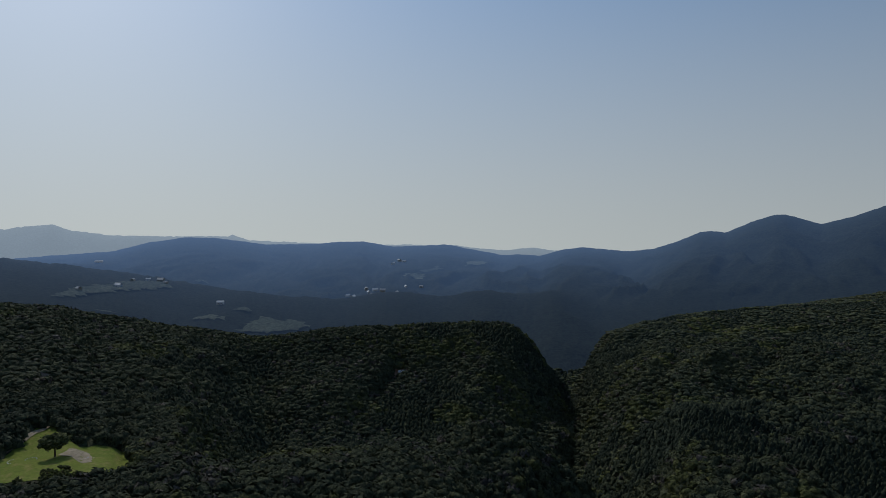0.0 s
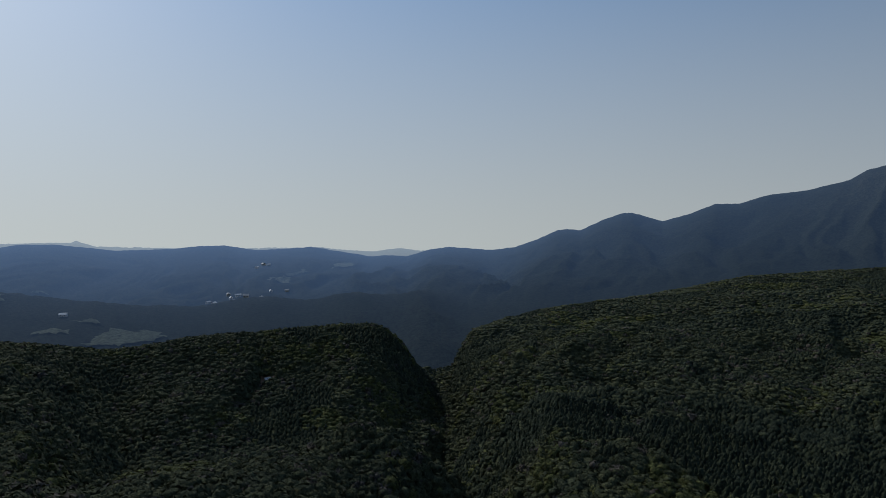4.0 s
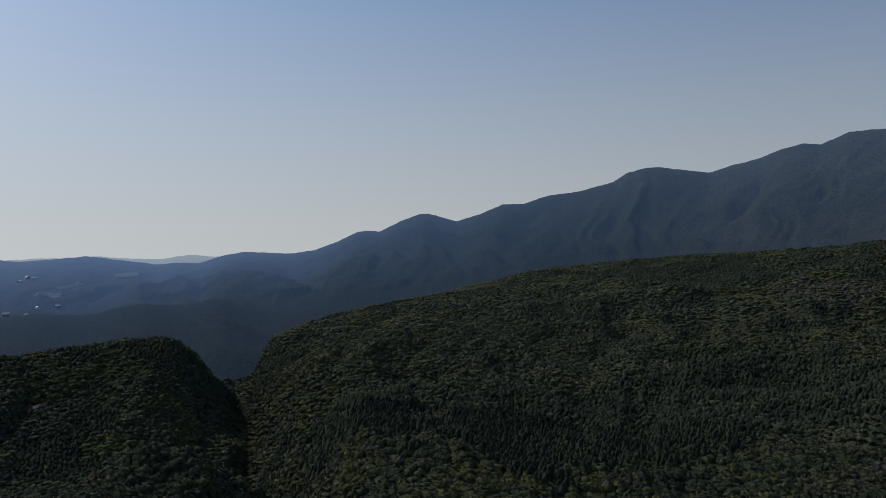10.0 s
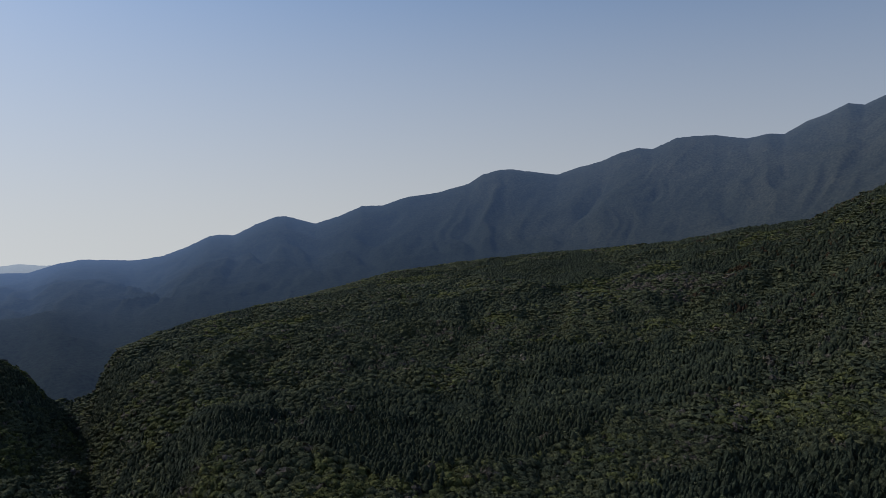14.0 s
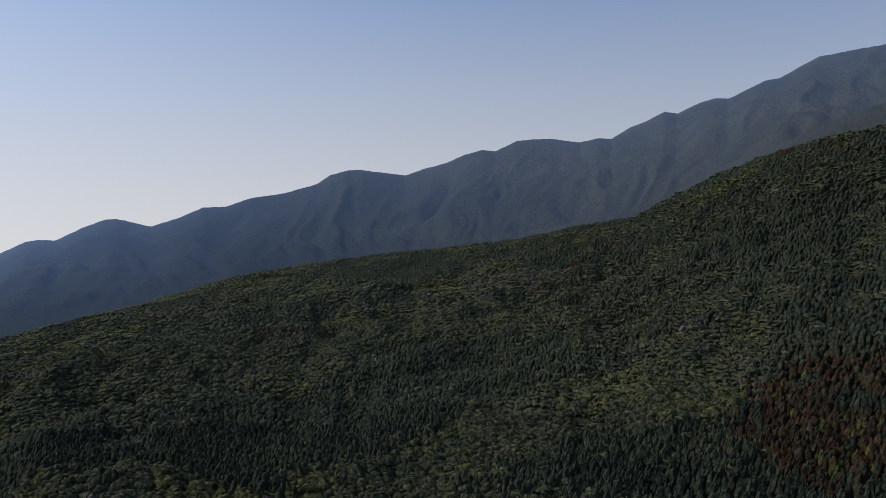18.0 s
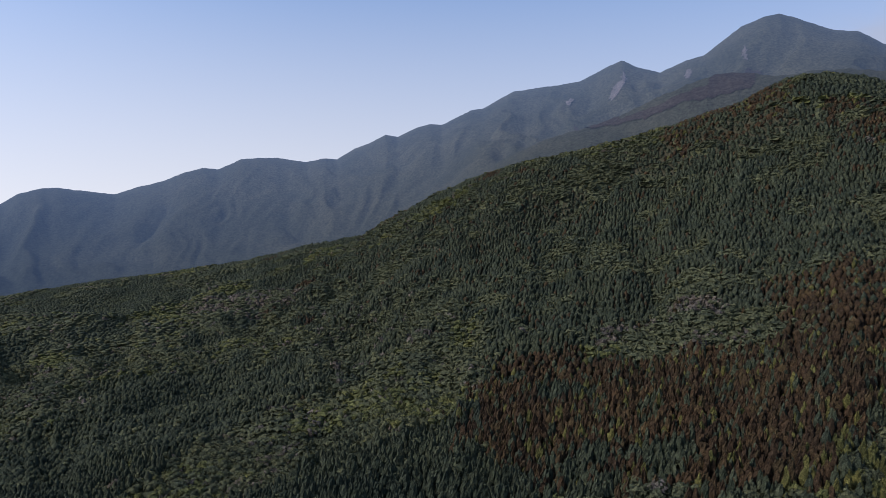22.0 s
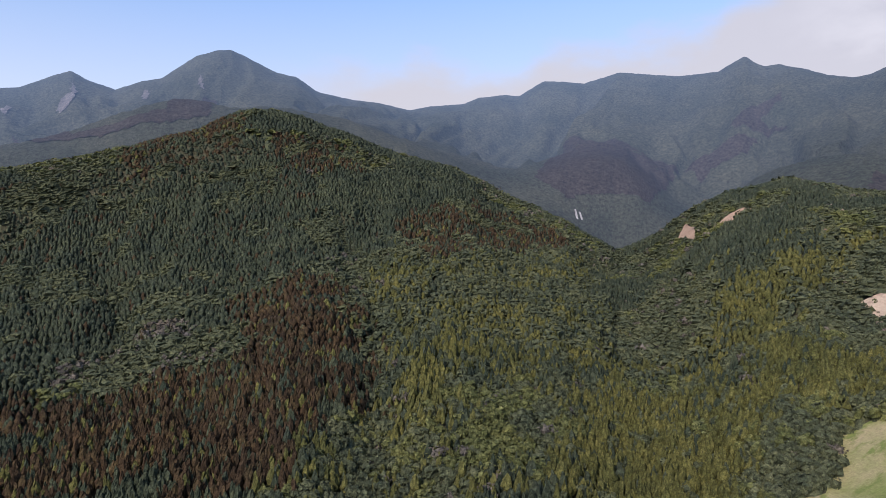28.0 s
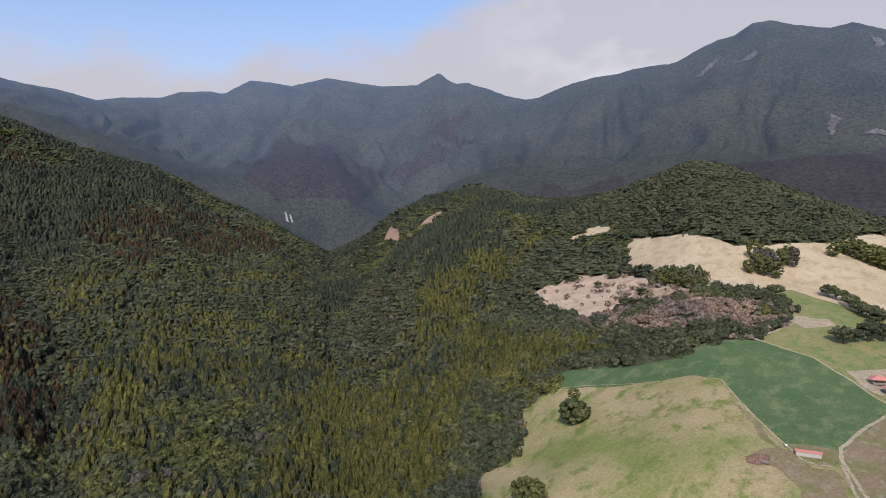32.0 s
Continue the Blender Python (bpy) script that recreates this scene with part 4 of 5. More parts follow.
        vs, fs, count = wood.setdefault((k, soft_crown), ([], [], 0))
        vs.append(v)
        fs.append(f + count)
        wood[k, soft_crown] = (vs, fs, count + len(v))
for (k, soft_crown), (vs, fs, count) in sorted(wood.items()):
    name, label = NAMES[k]
    mat = M_SCRUB if k == 6 else M_LEAVES[k]
    tagged(new(name, raw_mesh(name, np.concatenate(vs), np.concatenate(fs), mat, soft_crown)), label, "forest", kind="stuff")


# the closed layer of leaves below the single crowns
rows = EDGES[5] + 1
B = np.radians(BEARINGS)[:, None]
LX, LY = LAND_R[:, :rows] * np.sin(B), LAND_R[:, :rows] * np.cos(B)
grown = species(LX.ravel(), LY.ravel()).reshape(LX.shape)
layer = np.where((grown >= 3) & (grown < 5), np.where(np.degrees(B) < 60, 4.6, 3.2), np.where((grown >= 0) & (np.degrees(B) < 60) & (np.degrees(B) > -44), 3.8, -1.5))
layer = np.where((np.degrees(B) > 144) & (LAND_R[:, :rows] > 400), np.minimum(layer, 2.4), layer)
for shift in (1, -1):  # the edge of the layer stays inside the wood
    layer = np.minimum(layer, np.maximum(np.roll(layer, shift, 0), np.where(np.roll(grown, shift, 0) < 0, -1.5, layer)))
layer = np.where(LAND_R[:, :rows] < 150, -1.5, layer + 1.6 * (fbm(LX / 7, LY / 7, 81, 2) - 0.5))
low_leaves = np.stack([LX, LY, LAND_Z[:, :rows] + layer], 2).reshape(-1, 3)
bi, rj = np.meshgrid(np.arange(len(BEARINGS) - 1), np.arange(rows - 1), indexing="ij")
quads = np.stack([bi * rows + rj, bi * rows + rj + 1, bi * rows + rows + rj + 1, bi * rows + rows + rj], 2).reshape(-1, 4)
tagged(new("understorey", raw_mesh("understorey", low_leaves, quads, M_LEAVES[3], True)), "closed dark green leaf layer below the tree crowns", "forest", kind="stuff")


# ---- fields, tracks, bare ground ----
from mathutils import geometry


def walked(points, step, closed):
    """Points along a line at about equal steps, a little uneven."""
    out = []
    ends = list(zip(points, (*points[1:], points[0]) if closed else points[1:]))
    for (x0, y0), (x1, y1) in ends:
        n = max(1, int(math.hypot(x1 - x0, y1 - y0) / step))
        out += [(x0 + (x1 - x0) * k / n, y0 + (y1 - y0) * k / n) for k in range(n)]
    return np.array(out if closed else out + [points[-1]], float)


def patch(name, corners, mat, lift, label, category="field", step=4.0, wave=2.5):
    """A piece of ground laid over the land inside a plan polygon, with a wavering edge."""
    rim = walked(corners, step, True)
    rim += wave * (np.stack([fbm(rim[:, 0] / 9, rim[:, 1] / 9, 41), fbm(rim[:, 0] / 9, rim[:, 1] / 9, 42)], 1) - 0.5) * 2
    lo, hi = rim.min(0), rim.max(0)
    gx, gy = np.meshgrid(np.arange(lo[0], hi[0], step), np.arange(lo[1], hi[1], step))
    m = inside([tuple(p) for p in rim], gx.ravel(), gy.ravel())
    pts = [Vector(p) for p in rim] + [Vector(p) for p in np.stack([gx.ravel()[m], gy.ravel()[m]], 1)]
    n = len(rim)
    v, _, f, *_ = geometry.delaunay_2d_cdt(pts, [(i, (i + 1) % n) for i in range(n)], [], 1, 1e-4)
    xy = np.array([(p.x, p.y) for p in v])
    co = np.column_stack([xy, ground(xy[:, 0], xy[:, 1]) + (lift if lift > 1.55 else 0.5 * lift)])
    tri = np.array([t for t in f if len(t) == 3])
    cross = (xy[tri[:, 1]] - xy[tri[:, 0]])[:, 0] * (xy[tri[:, 2]] - xy[tri[:, 0]])[:, 1] - (xy[tri[:, 1]] - xy[tri[:, 0]])[:, 1] * (xy[tri[:, 2]] - xy[tri[:, 0]])[:, 0]
    tri[cross < 0] = tri[cross < 0][:, ::-1]
    return tagged(new(name, raw_mesh(name, co, tri, mat, True)), label, category, kind="structure")


def track(name, points, width, mat, lift, label, category="track"):
    c = walked(points, 3.0, False)
    c += 0.8 * (np.stack([fbm(c[:, 0] / 12, c[:, 1] / 12, 43), fbm(c[:, 0] / 12, c[:, 1] / 12, 44)], 1) - 0.5) * 2
    d = np.gradient(c, axis=0)
    side = np.stack([-d[:, 1], d[:, 0]], 1) / np.linalg.norm(d, axis=1)[:, None]
    w = width * (0.8 + 0.5 * fbm(c[:, 0] / 5, c[:, 1] / 5, 45))[:, None]
    xy = np.stack([c + side * w * s for s in (-0.5, -0.17, 0.17, 0.5)], 1)
    z = ground(xy[..., 0], xy[..., 1]) + lift
    co = np.concatenate([xy, z[..., None]], 2).reshape(-1, 3)
    i, j = np.meshgrid(np.arange(len(c) - 1), np.arange(3), indexing="ij")
    q = np.stack([i * 4 + j, i * 4 + 4 + j, i * 4 + 5 + j, i * 4 + 1 + j], 2).reshape(-1, 4)
    return tagged(new(name, raw_mesh(name, co, q, mat, True)), label, category, kind="structure")


patch("farm_ground", FARM_GROUND, M_PADDOCK, 0.75, "worn grass round the farm shed")
patch("meadow", MEADOW, M_MEADOW, 0.9, "bright green lawn in a forest clearing")
patch("stubble_field", STUBBLE, M_STUBBLE, 0.9, "patchy brown and green grass field")
patch("crop_field", CROP, M_CROP, 1.0, "blue-green sown crop field")
patch("fallow_field", FALLOW, M_FALLOW, 0.92, "brown fallow field with thin grass")
patch("paddock", PADDOCK, M_PADDOCK, 0.95, "olive-green grazed paddock on the slope")
patch("straw_pasture", STRAW, M_STRAW, 1.5, "dry straw-coloured pasture below the wooded hill", step=6.0)
patch("upper_pasture", STRAW_UPPER, M_STRAW, 1.5, "small dry straw clearing among woods", step=6.0)
patch("clearing", CLEARING, M_CLEARING, 1.5, "pale dry clearing dotted with shrubs", step=5.0)
patch("scrub_ground", SCRUB, M_CLEARING, 1.4, "pinkish dry ground under bare scrub", "bare ground", 4.0, 4.0)
patch("landslide", SLIDE, M_SOIL, 1.6, "bare reddish felled slope between cedars", "bare slope", 6.0)
patch("landslide", SLIDE_UPPER, M_SOIL, 1.6, "bare reddish felled slope between cedars", "bare slope", 6.0)
patch("worn_edge", BROWN_EDGE, M_FALLOW, 1.08, "worn brown earth along the field edge", "soil", 2.5, 5.0)
patch("barn_ground", BARN_GROUND, M_FALLOW, 1.16, "dry straw-coloured ground round the shed", "bare ground", 2.5, 1.0)
patch("soil_pit", SOIL_PIT, M_PIT, 1.24, "brown bare soil heap in the grass", "soil", 2.0, 1.0)
patch("sand_patch", SAND, M_TRACK, 1.25, "tan sandy patch in the lawn", "sand", 2.0, 2.5)
patch("bare_knoll", BARE_KNOLL, M_TRACK, 1.15, "pale worn patch in the paddock", "bare ground", 3.0, 4.0)
patch("yard", YARD, M_TRACK, 1.2, "pale gravel yard under the pavilions", "yard", 3.0, 0.5)
# far fields, rock scars and high cedars glow with painted haze
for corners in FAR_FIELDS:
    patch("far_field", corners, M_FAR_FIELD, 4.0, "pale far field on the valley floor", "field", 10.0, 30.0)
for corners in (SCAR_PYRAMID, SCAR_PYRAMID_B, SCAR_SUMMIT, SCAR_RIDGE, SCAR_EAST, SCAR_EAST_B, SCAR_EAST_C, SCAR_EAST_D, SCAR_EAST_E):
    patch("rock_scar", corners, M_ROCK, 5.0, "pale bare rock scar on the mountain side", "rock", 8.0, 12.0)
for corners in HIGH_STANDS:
    patch("hazed_cedar_forest", corners, M_HIGH_CEDAR, 3.0, "dark brownish cedar stand high on the mountain", "forest", 9.0, 14.0)
for corners in (FALLS, FALLS_B):
    patch("rock_fall", corners, M_PALE_ROCK, 4.0, "white rock fall in the wooded valley", "rock", 3.0, 1.8)
for line, width in ((TRACK, 1.0), (TRACK_B, 1.7), (TRACK_C, 1.8), (TRACK_D, 1.8), (TRACK_E, 0.45), (TRACK_I, 1.6)):
    track("farm_track", line, width, M_TRACK, 0.68, "sandy farm track along the field edge")
track("forest_track", TRACK_F, 3.0, M_TRACK, 0.9, "pale straight forest track")
track("forest_track", TRACK_G, 3.0, M_TRACK, 0.9, "pale straight forest track")
track("lawn_path", TRACK_H, 3.5, M_TRACK, 0.9, "sandy path round the lawn")
patch("lodge_ground", LODGE_GROUND, M_SOIL, 0.6, "bare soil round a lodge in the wood", "soil", 4.0, 2.0)
patch("felled_ground", FELLED, M_TRACK, 0.6, "pale felled clearing in the dark wood", "soil", 4.0, 2.0)

# ---- things ----
def part(name, me, parent, label="", at=None):
    """One mesh as a part of a thing, or of a part."""
    ob = new(name, me)
    ob.parent = parent
    if at is not None:
        ob.matrix_local = at
    return tagged(ob, label)


def thing(name, label, category, group=""):
    return tagged(new(name), label, category, group)


def from_bm(name, bm, mat, smooth=False):
    me = bpy.data.meshes.new(name)
    bm.to_mesh(me)
    bm.free()
    me.materials.append(mat)
    if smooth:
        me.polygons.foreach_set("use_smooth", np.full(len(me.polygons), True))
    return me


def box(name, size, at, mat, bevel=0.03):
    bm = bmesh.new()
    bmesh.ops.create_cube(bm, size=1, matrix=Matrix.Translation(at) @ Matrix.Diagonal((*size, 1)))
    bmesh.ops.bevel(bm, geom=bm.edges[:], offset=bevel, segments=1, affect="EDGES")
    return from_bm(name, bm, mat)


def prism(name, outline, y0, y1, mat):
    """A solid from an outline in x and z, drawn out along y."""
    bm = bmesh.new()
    a = [bm.verts.new((x, y0, z)) for x, z in outline]
    b = [bm.verts.new((x, y1, z)) for x, z in outline]
    bm.faces.new(a)
    bm.faces.new(b[::-1])
    for i in range(len(a)):
        j = (i + 1) % len(a)
        bm.faces.new((a[i], b[i], b[j], a[j]))
    bmesh.ops.recalc_face_normals(bm, faces=bm.faces[:])
    return from_bm(name, bm, mat)


def stem(name, points, mat, sides=7):
    """A tapered trunk or limb through (x, y, z, radius) points."""
    v = [(x + r * math.cos(6.283 * s / sides), y + r * math.sin(6.283 * s / sides), z) for x, y, z, r in points for s in range(sides)]
    f = [(k * sides + s, k * sides + (s + 1) % sides, (k + 1) * sides + (s + 1) % sides, (k + 1) * sides + s) for k in range(len(points) - 1) for s in range(sides)]
    return raw_mesh(name, np.array(v), np.array(f), mat, True)


bmi = bmesh.new()
bmesh.ops.create_icosphere(bmi, subdivisions=1, radius=1)
bmi.verts.ensure_lookup_table()
LUMP = (np.array([v.co[:] for v in bmi.verts]), np.array([[v.index for v in f.verts] for f in bmi.faces]))
bmi.free()


def crown(name, height, base, wide, lumps, flat, mat, seed, sprays=420, hollow=0.55):
    """A crown of many leaf clumps with an uneven outline, and loose sprays over it."""
    g = np.random.default_rng(seed)
    d = g.normal(size=(lumps, 3))
    d /= np.linalg.norm(d, axis=1)[:, None]
    d *= g.uniform(hollow, 1.0, (lumps, 1))**0.7
    mid, half = (height + base) / 2, (height - base) / 2
    c = d * (wide, wide, half * flat) + (0, 0, mid)
    c[:, 2] = np.maximum(c[:, 2], base + 0.3)
    rad = g.uniform(0.15, 0.25, lumps) * wide
    tv, tf = LUMP
    v = c[:, None, :] + tv[None] * rad[:, None, None] * (1, 1, 0.72) * (1 + g.uniform(-0.32, 0.32, (lumps, len(tv), 1)))
    f = (tf[None] + (np.arange(lumps) * len(tv))[:, None, None]).reshape(-1, 3)
    v = v.reshape(-1, 3)
    k = g.integers(0, len(v), sprays)
    s = v[k][:, None, :] + g.normal(scale=0.07 * wide, size=(sprays, 3, 3))
    return raw_mesh(name, np.concatenate([v, s.reshape(-1, 3)]), np.concatenate([f, len(v) + np.arange(sprays * 3).reshape(-1, 3)]), mat)


def tree(label, height, wide, mat, seed, base=0.3, flat=1.0, lumps=80, group="", trunk=0.3, name="tree"):
    g = np.random.default_rng(seed + 100)
    t = thing(name, label, "tree", group)
    lean = g.uniform(-0.06, 0.06, 2) * height
    top = height * 0.8
    path = [(lean[0] * q * q, lean[1] * q * q, top * q - 0.6 * (q == 0), trunk * (1.25 - 1.0 * q)) for q in (0, 0.25, 0.5, 0.75, 1)]
    part("trunk", stem("trunk", path, M_BARK), t)
    for k in range(5):
        w, q = 6.283 * k / 5 + g.uniform(-0.4, 0.4), g.uniform(0.35, 0.7)
        x, y, z = lean[0] * q * q, lean[1] * q * q, top * q
        out = wide * g.uniform(0.5, 0.8)
        part("limb", stem("limb", [(x, y, z, trunk * 0.5), (x + 0.5 * out * math.cos(w), y + 0.5 * out * math.sin(w), z + 0.1 * height, trunk * 0.3), (x + out * math.cos(w), y + out * math.sin(w), z + 0.16 * height, trunk * 0.1)], M_BARK, 5), t)
    part("crown", crown("crown", height, height * base, wide, lumps, flat, mat, seed), t)
    return t


def stand_at(ob, x, y, lift=0.4, turn=0.0, size=1.0):
    z = float(ground(np.array([x]), np.array([y]))[0]) + lift
    return Matrix.Translation((x, y, z)) @ Matrix.Rotation(turn, 4, "Z") @ Matrix.Diagonal((size, size, size, 1))


def plant(kinds, places, sizes=(0.8, 1.2), lift=0.4):
    """Copies of trees at places of the plan; the first of each kind is moved there itself."""
    for i, (x, y) in enumerate(places):
        ob = kinds[i % len(kinds)]
        m = stand_at(ob, x, y, lift, random.uniform(0, 6.28), random.uniform(*sizes))
        if i < len(kinds):
            ob.matrix_basis = m
        else:
            copy_thing(ob, m)


LEAF, PINE = foliage("oak_leaves", (0.056, 0.064, 0.025), (0.086, 0.094, 0.036), (0.13, 0.132, 0.054), 0.6, 1.4), M_LEAVES[3]
lone = tree("broad dark evergreen tree alone in the grass field", 14.5, 9.2, LEAF, 1, 0.04, 1.0, 230, trunk=0.5, name="evergreen_tree")
lone.matrix_basis = stand_at(lone, 198.3, -387.3)
behind = tree("thin young tree beside a broad evergreen", 15, 4.2, M_LEAVES[4], 2, 0.5, 0.9, 50, name="young_tree")
behind.matrix_basis = stand_at(behind, 206, -402)
low = tree("round evergreen tree at the field's near edge", 12, 9.0, LEAF, 3, 0.1, 1.0, 120, trunk=0.4, name="evergreen_tree")
low.matrix_basis = stand_at(low, 178.3, -297.8)
lawn = tree("spreading dark tree alone on the green lawn", 14, 8.0, LEAF, 4, 0.32, 0.8, 110, trunk=0.5, name="lawn_tree")
lawn.matrix_basis = stand_at(lawn, -228.1, 385.9)

PINES = ((103, -690), (93, -690), (84, -676), (77, -667), (70, -660), (64, -659), (75, -570), (69, -582), (62, -593), (54, -608), (136, -641), (60, -645))
plant([tree("umbrella-crowned pine on the paddock", 11 + s, 6.8, PINE, 10 + s, 0.3, 0.8, 80, "paddock pines", name="pine_tree") for s in range(3)], PINES, (0.85, 1.2))
ROW = ((244, -653), (229, -631), (219, -625), (210, -618), (202, -613), (193, -608), (187, -607), (224, -640), (213, -632))
plant([tree("dark evergreen tree in a row along the straw pasture", 15 + s, 5.6, LEAF, 20 + s, 0.08, 1.0, 90, "pasture row trees", name="evergreen_tree") for s in range(2)], ROW, (0.8, 1.1))
CLUMP = ((170, -690), (167, -707), (169, -728), (163, -732), (158, -697), (155, -715), (154, -740), (149, -757), (145, -754), (149, -701), (176, -737), (160, -720))
plant([tree("evergreen tree in an island grove on the straw pasture", 13 + s, 5.4, (LEAF, M_LEAVES[4], M_LEAVES[5])[s], 30 + s, 0.1, 1.0, 80, "island grove trees", name="grove_tree") for s in range(3)], CLUMP, (0.95, 1.35))
GROVE = ((120, -834), (116, -859), (107, -857), (99, -853), (91, -851), (83, -848), (74, -846), (112, -875), (101, -875), (91, -873), (80, -868), (67, -842), (57, -838), (50, -835), (70, -860), (60, -858))
plant([tree("dark evergreen tree in the belt across the pasture", 14 + s, 6.2, LEAF, 40 + s, 0.1, 1.0, 80, "pasture belt trees", name="belt_tree") for s in range(2)], GROVE, (1.0, 1.3))
LAWN_EDGE = ((-207, 342), (-197, 339), (-195, 348), (-217, 333), (-183, 352), (-174, 360), (-164, 363), (-172, 367), (-265, 404), (-282, 422), (-205, 335), (-188, 342))
plant([tree("dark rounded shrub-like tree edging the lawn", 9 + s, 5.0, LEAF, 50 + s, 0.03, 1.0, 70, "lawn edge trees", name="edge_tree") for s in range(2)], LAWN_EDGE, (0.5, 0.85))
SHRUBS = ((358, -631), (345, -613), (347, -638), (333, -636), (327, -621), (333, -653), (307, -629), (291, -610), (301, -604), (292, -629), (273, -601), (312, -648))


def shrub(label, seed, mat):
    t = thing("shrub", label, "shrub", "clearing shrubs")
    part("trunk", stem("trunk", [(0, 0, -0.4, 0.18), (0.1, 0, 1.2, 0.1), (0.2, 0.1, 2.4, 0.04)], M_BARK, 5), t)
    part("crown", crown("crown", 3.6, 0.3, 2.0, 26, 1.0, mat, seed, 120), t)
    return t


plant([shrub("small dark shrub in the pale clearing", 60, LEAF), shrub("small brown shrub in the pale clearing", 61, M_LEAVES[1])], SHRUBS, (0.7, 1.3))


def cedar(label, mat, seed, name):
    """A cedar of its own: straight trunk, jagged whorls of drooping branches."""
    g = np.random.default_rng(seed)
    t = thing(name, label, "tree", "nearest " + name + "s")
    part("trunk", stem("trunk", [(0, 0, -0.8, 0.3), (0, 0, 6, 0.2), (0, 0, 14, 0.04)], M_BARK, 6), t)
    rings, sides, v, f = 11, 9, [], []
    for k in range(rings):
        q = k / (rings - 1)
        rad = 2.75 * (0.55 + 0.45 * min(1, q * 4)) * (1 - q**2.6)**0.6 * (1.0 if k % 2 == 0 else 0.74)
        for s in range(sides):
            w = 6.283 * (s + 0.5 * (k % 2)) / sides
            e = rad * g.uniform(0.78, 1.22)
            v.append((e * math.cos(w), e * math.sin(w), 1.8 + 13.0 * q - (0.7 if k % 2 == 0 else 0) * (1 - q) + g.uniform(-0.25, 0.25)))
    for k in range(rings - 1):
        for s in range(sides):
            p, q = k * sides + s, k * sides + (s + 1) % sides
            f += [(p, q, q + sides), (p, q + sides, p + sides)]
    v = np.array(v)
    k = g.integers(0, len(v), 110)
    sp = v[k][:, None, :] + g.normal(scale=0.42, size=(110, 3, 3))
    me = raw_mesh("crown", np.concatenate([v, sp.reshape(-1, 3)]), np.concatenate([np.array(f), len(v) + np.arange(330).reshape(-1, 3)]), mat)
    part("crown", me, t)
    return t


def leafy(label, mat, seed, name):
    return tree(label, 11.5, 4.4, mat, seed, 0.1, 1.0, 60, "nearest " + name + "s", 0.22, name)


NEAREST = {0: [cedar("dark green cedar in the near plantation", M_LEAVES[0], 70 + s, "cedar_tree") for s in range(2)],
           1: [cedar("rust-brown cedar in the near plantation", M_LEAVES[1], 75 + s, "rusty_cedar_tree") for s in range(3)],
           2: [cedar("yellow-green cedar in the near plantation", M_LEAVES[2], 80 + s, "golden_cedar_tree") for s in range(2)],
           3: [leafy("dark evergreen tree at the wood's edge", M_LEAVES[3], 85 + s, "edge_evergreen_tree") for s in range(2)],
           4: [leafy("light green broadleaf tree at the wood's edge", M_LEAVES[4], 90, "edge_broadleaf_tree")],
           5: [leafy("bare grey-pink winter tree at the wood's edge", M_LEAVES[5], 92, "edge_bare_tree")]}
for k, kinds in NEAREST.items():
    spots = [(float(x), float(y)) for kk, x, y, z in SINGLE if kk == k]
    if len(spots) < len(kinds):
        spots += [(300.0 + 7 * q, -60.0 - 9 * k) for q in range(len(kinds) - len(spots))]
    plant(kinds, spots[:150], (0.75, 1.15), 0.0)


def window(parent, x, z, y, w=1.3, h=0.9):
    fr = part("window", box("window", (w, 0.08, h), (x, y, z), M_WOOD, 0.01), parent, "timber window frame")
    for s in (-1, 1):
        part("pane", box("pane", (w / 2 - 0.08, 0.03, h - 0.12), (x + s * w / 4, y - 0.045, z), M_GLASS, 0.004), fr)


def barn():
    b = thing("barn", "long low white farm shed with a faded red roof", "barn")
    for y, name in ((-2.9, "front_wall"), (2.9, "back_wall")):
        part(name, box(name, (15, 0.2, 2.7), (0, y, 1.35), M_WALL), b)
    for x in (-7.4, 7.4):
        part("gable_wall", prism("gable_wall", ((-2.8, 0), (2.8, 0), (2.8, 2.7), (0, 3.4), (-2.8, 2.7)), -0.1, 0.1, M_WALL), b, at=Matrix.Translation((x, 0, 0)) @ Matrix.Rotation(math.pi / 2, 4, "Z"))
    for s in (-1, 1):
        roof = part("roof", prism("roof", ((0, 3.5), (s * 3.3, 2.6), (s * 3.3, 2.72), (0, 3.64)), -8.1, 8.1, M_ROOF), b, at=Matrix.Rotation(math.pi / 2, 4, "Z"))
        for k in range(11):
            part("rib", prism("rib", ((0, 3.63), (s * 3.32, 2.71), (s * 3.32, 2.79), (0, 3.71)), -7.9 + k * 1.58, -7.78 + k * 1.58, M_ROOF), roof)
    part("floor_slab", box("floor_slab", (15.4, 6.4, 0.6), (0, 0, -0.2), M_WOOD), b)
    for x in (-5.4, -2.9, 0.2, 2.6):
        window(b, x, 1.7, -3.02)
    for x in (5.2, 6.4):
        door = part("door", box("door", (1.05, 0.08, 2.05), (x, -3.03, 1.05), M_WHITE, 0.01), b, "pale boarded door")
        part("handle", box("handle", (0.05, 0.06, 0.16), (x - 0.38, -3.1, 1.05), M_BLACK, 0.01), door)
    for x in (-7.2, -3.6, 1.4, 4.2, 7.2):
        part("post", box("post", (0.14, 0.14, 2.7), (x, -3.06, 1.35), M_WOOD, 0.01), b)
    return b


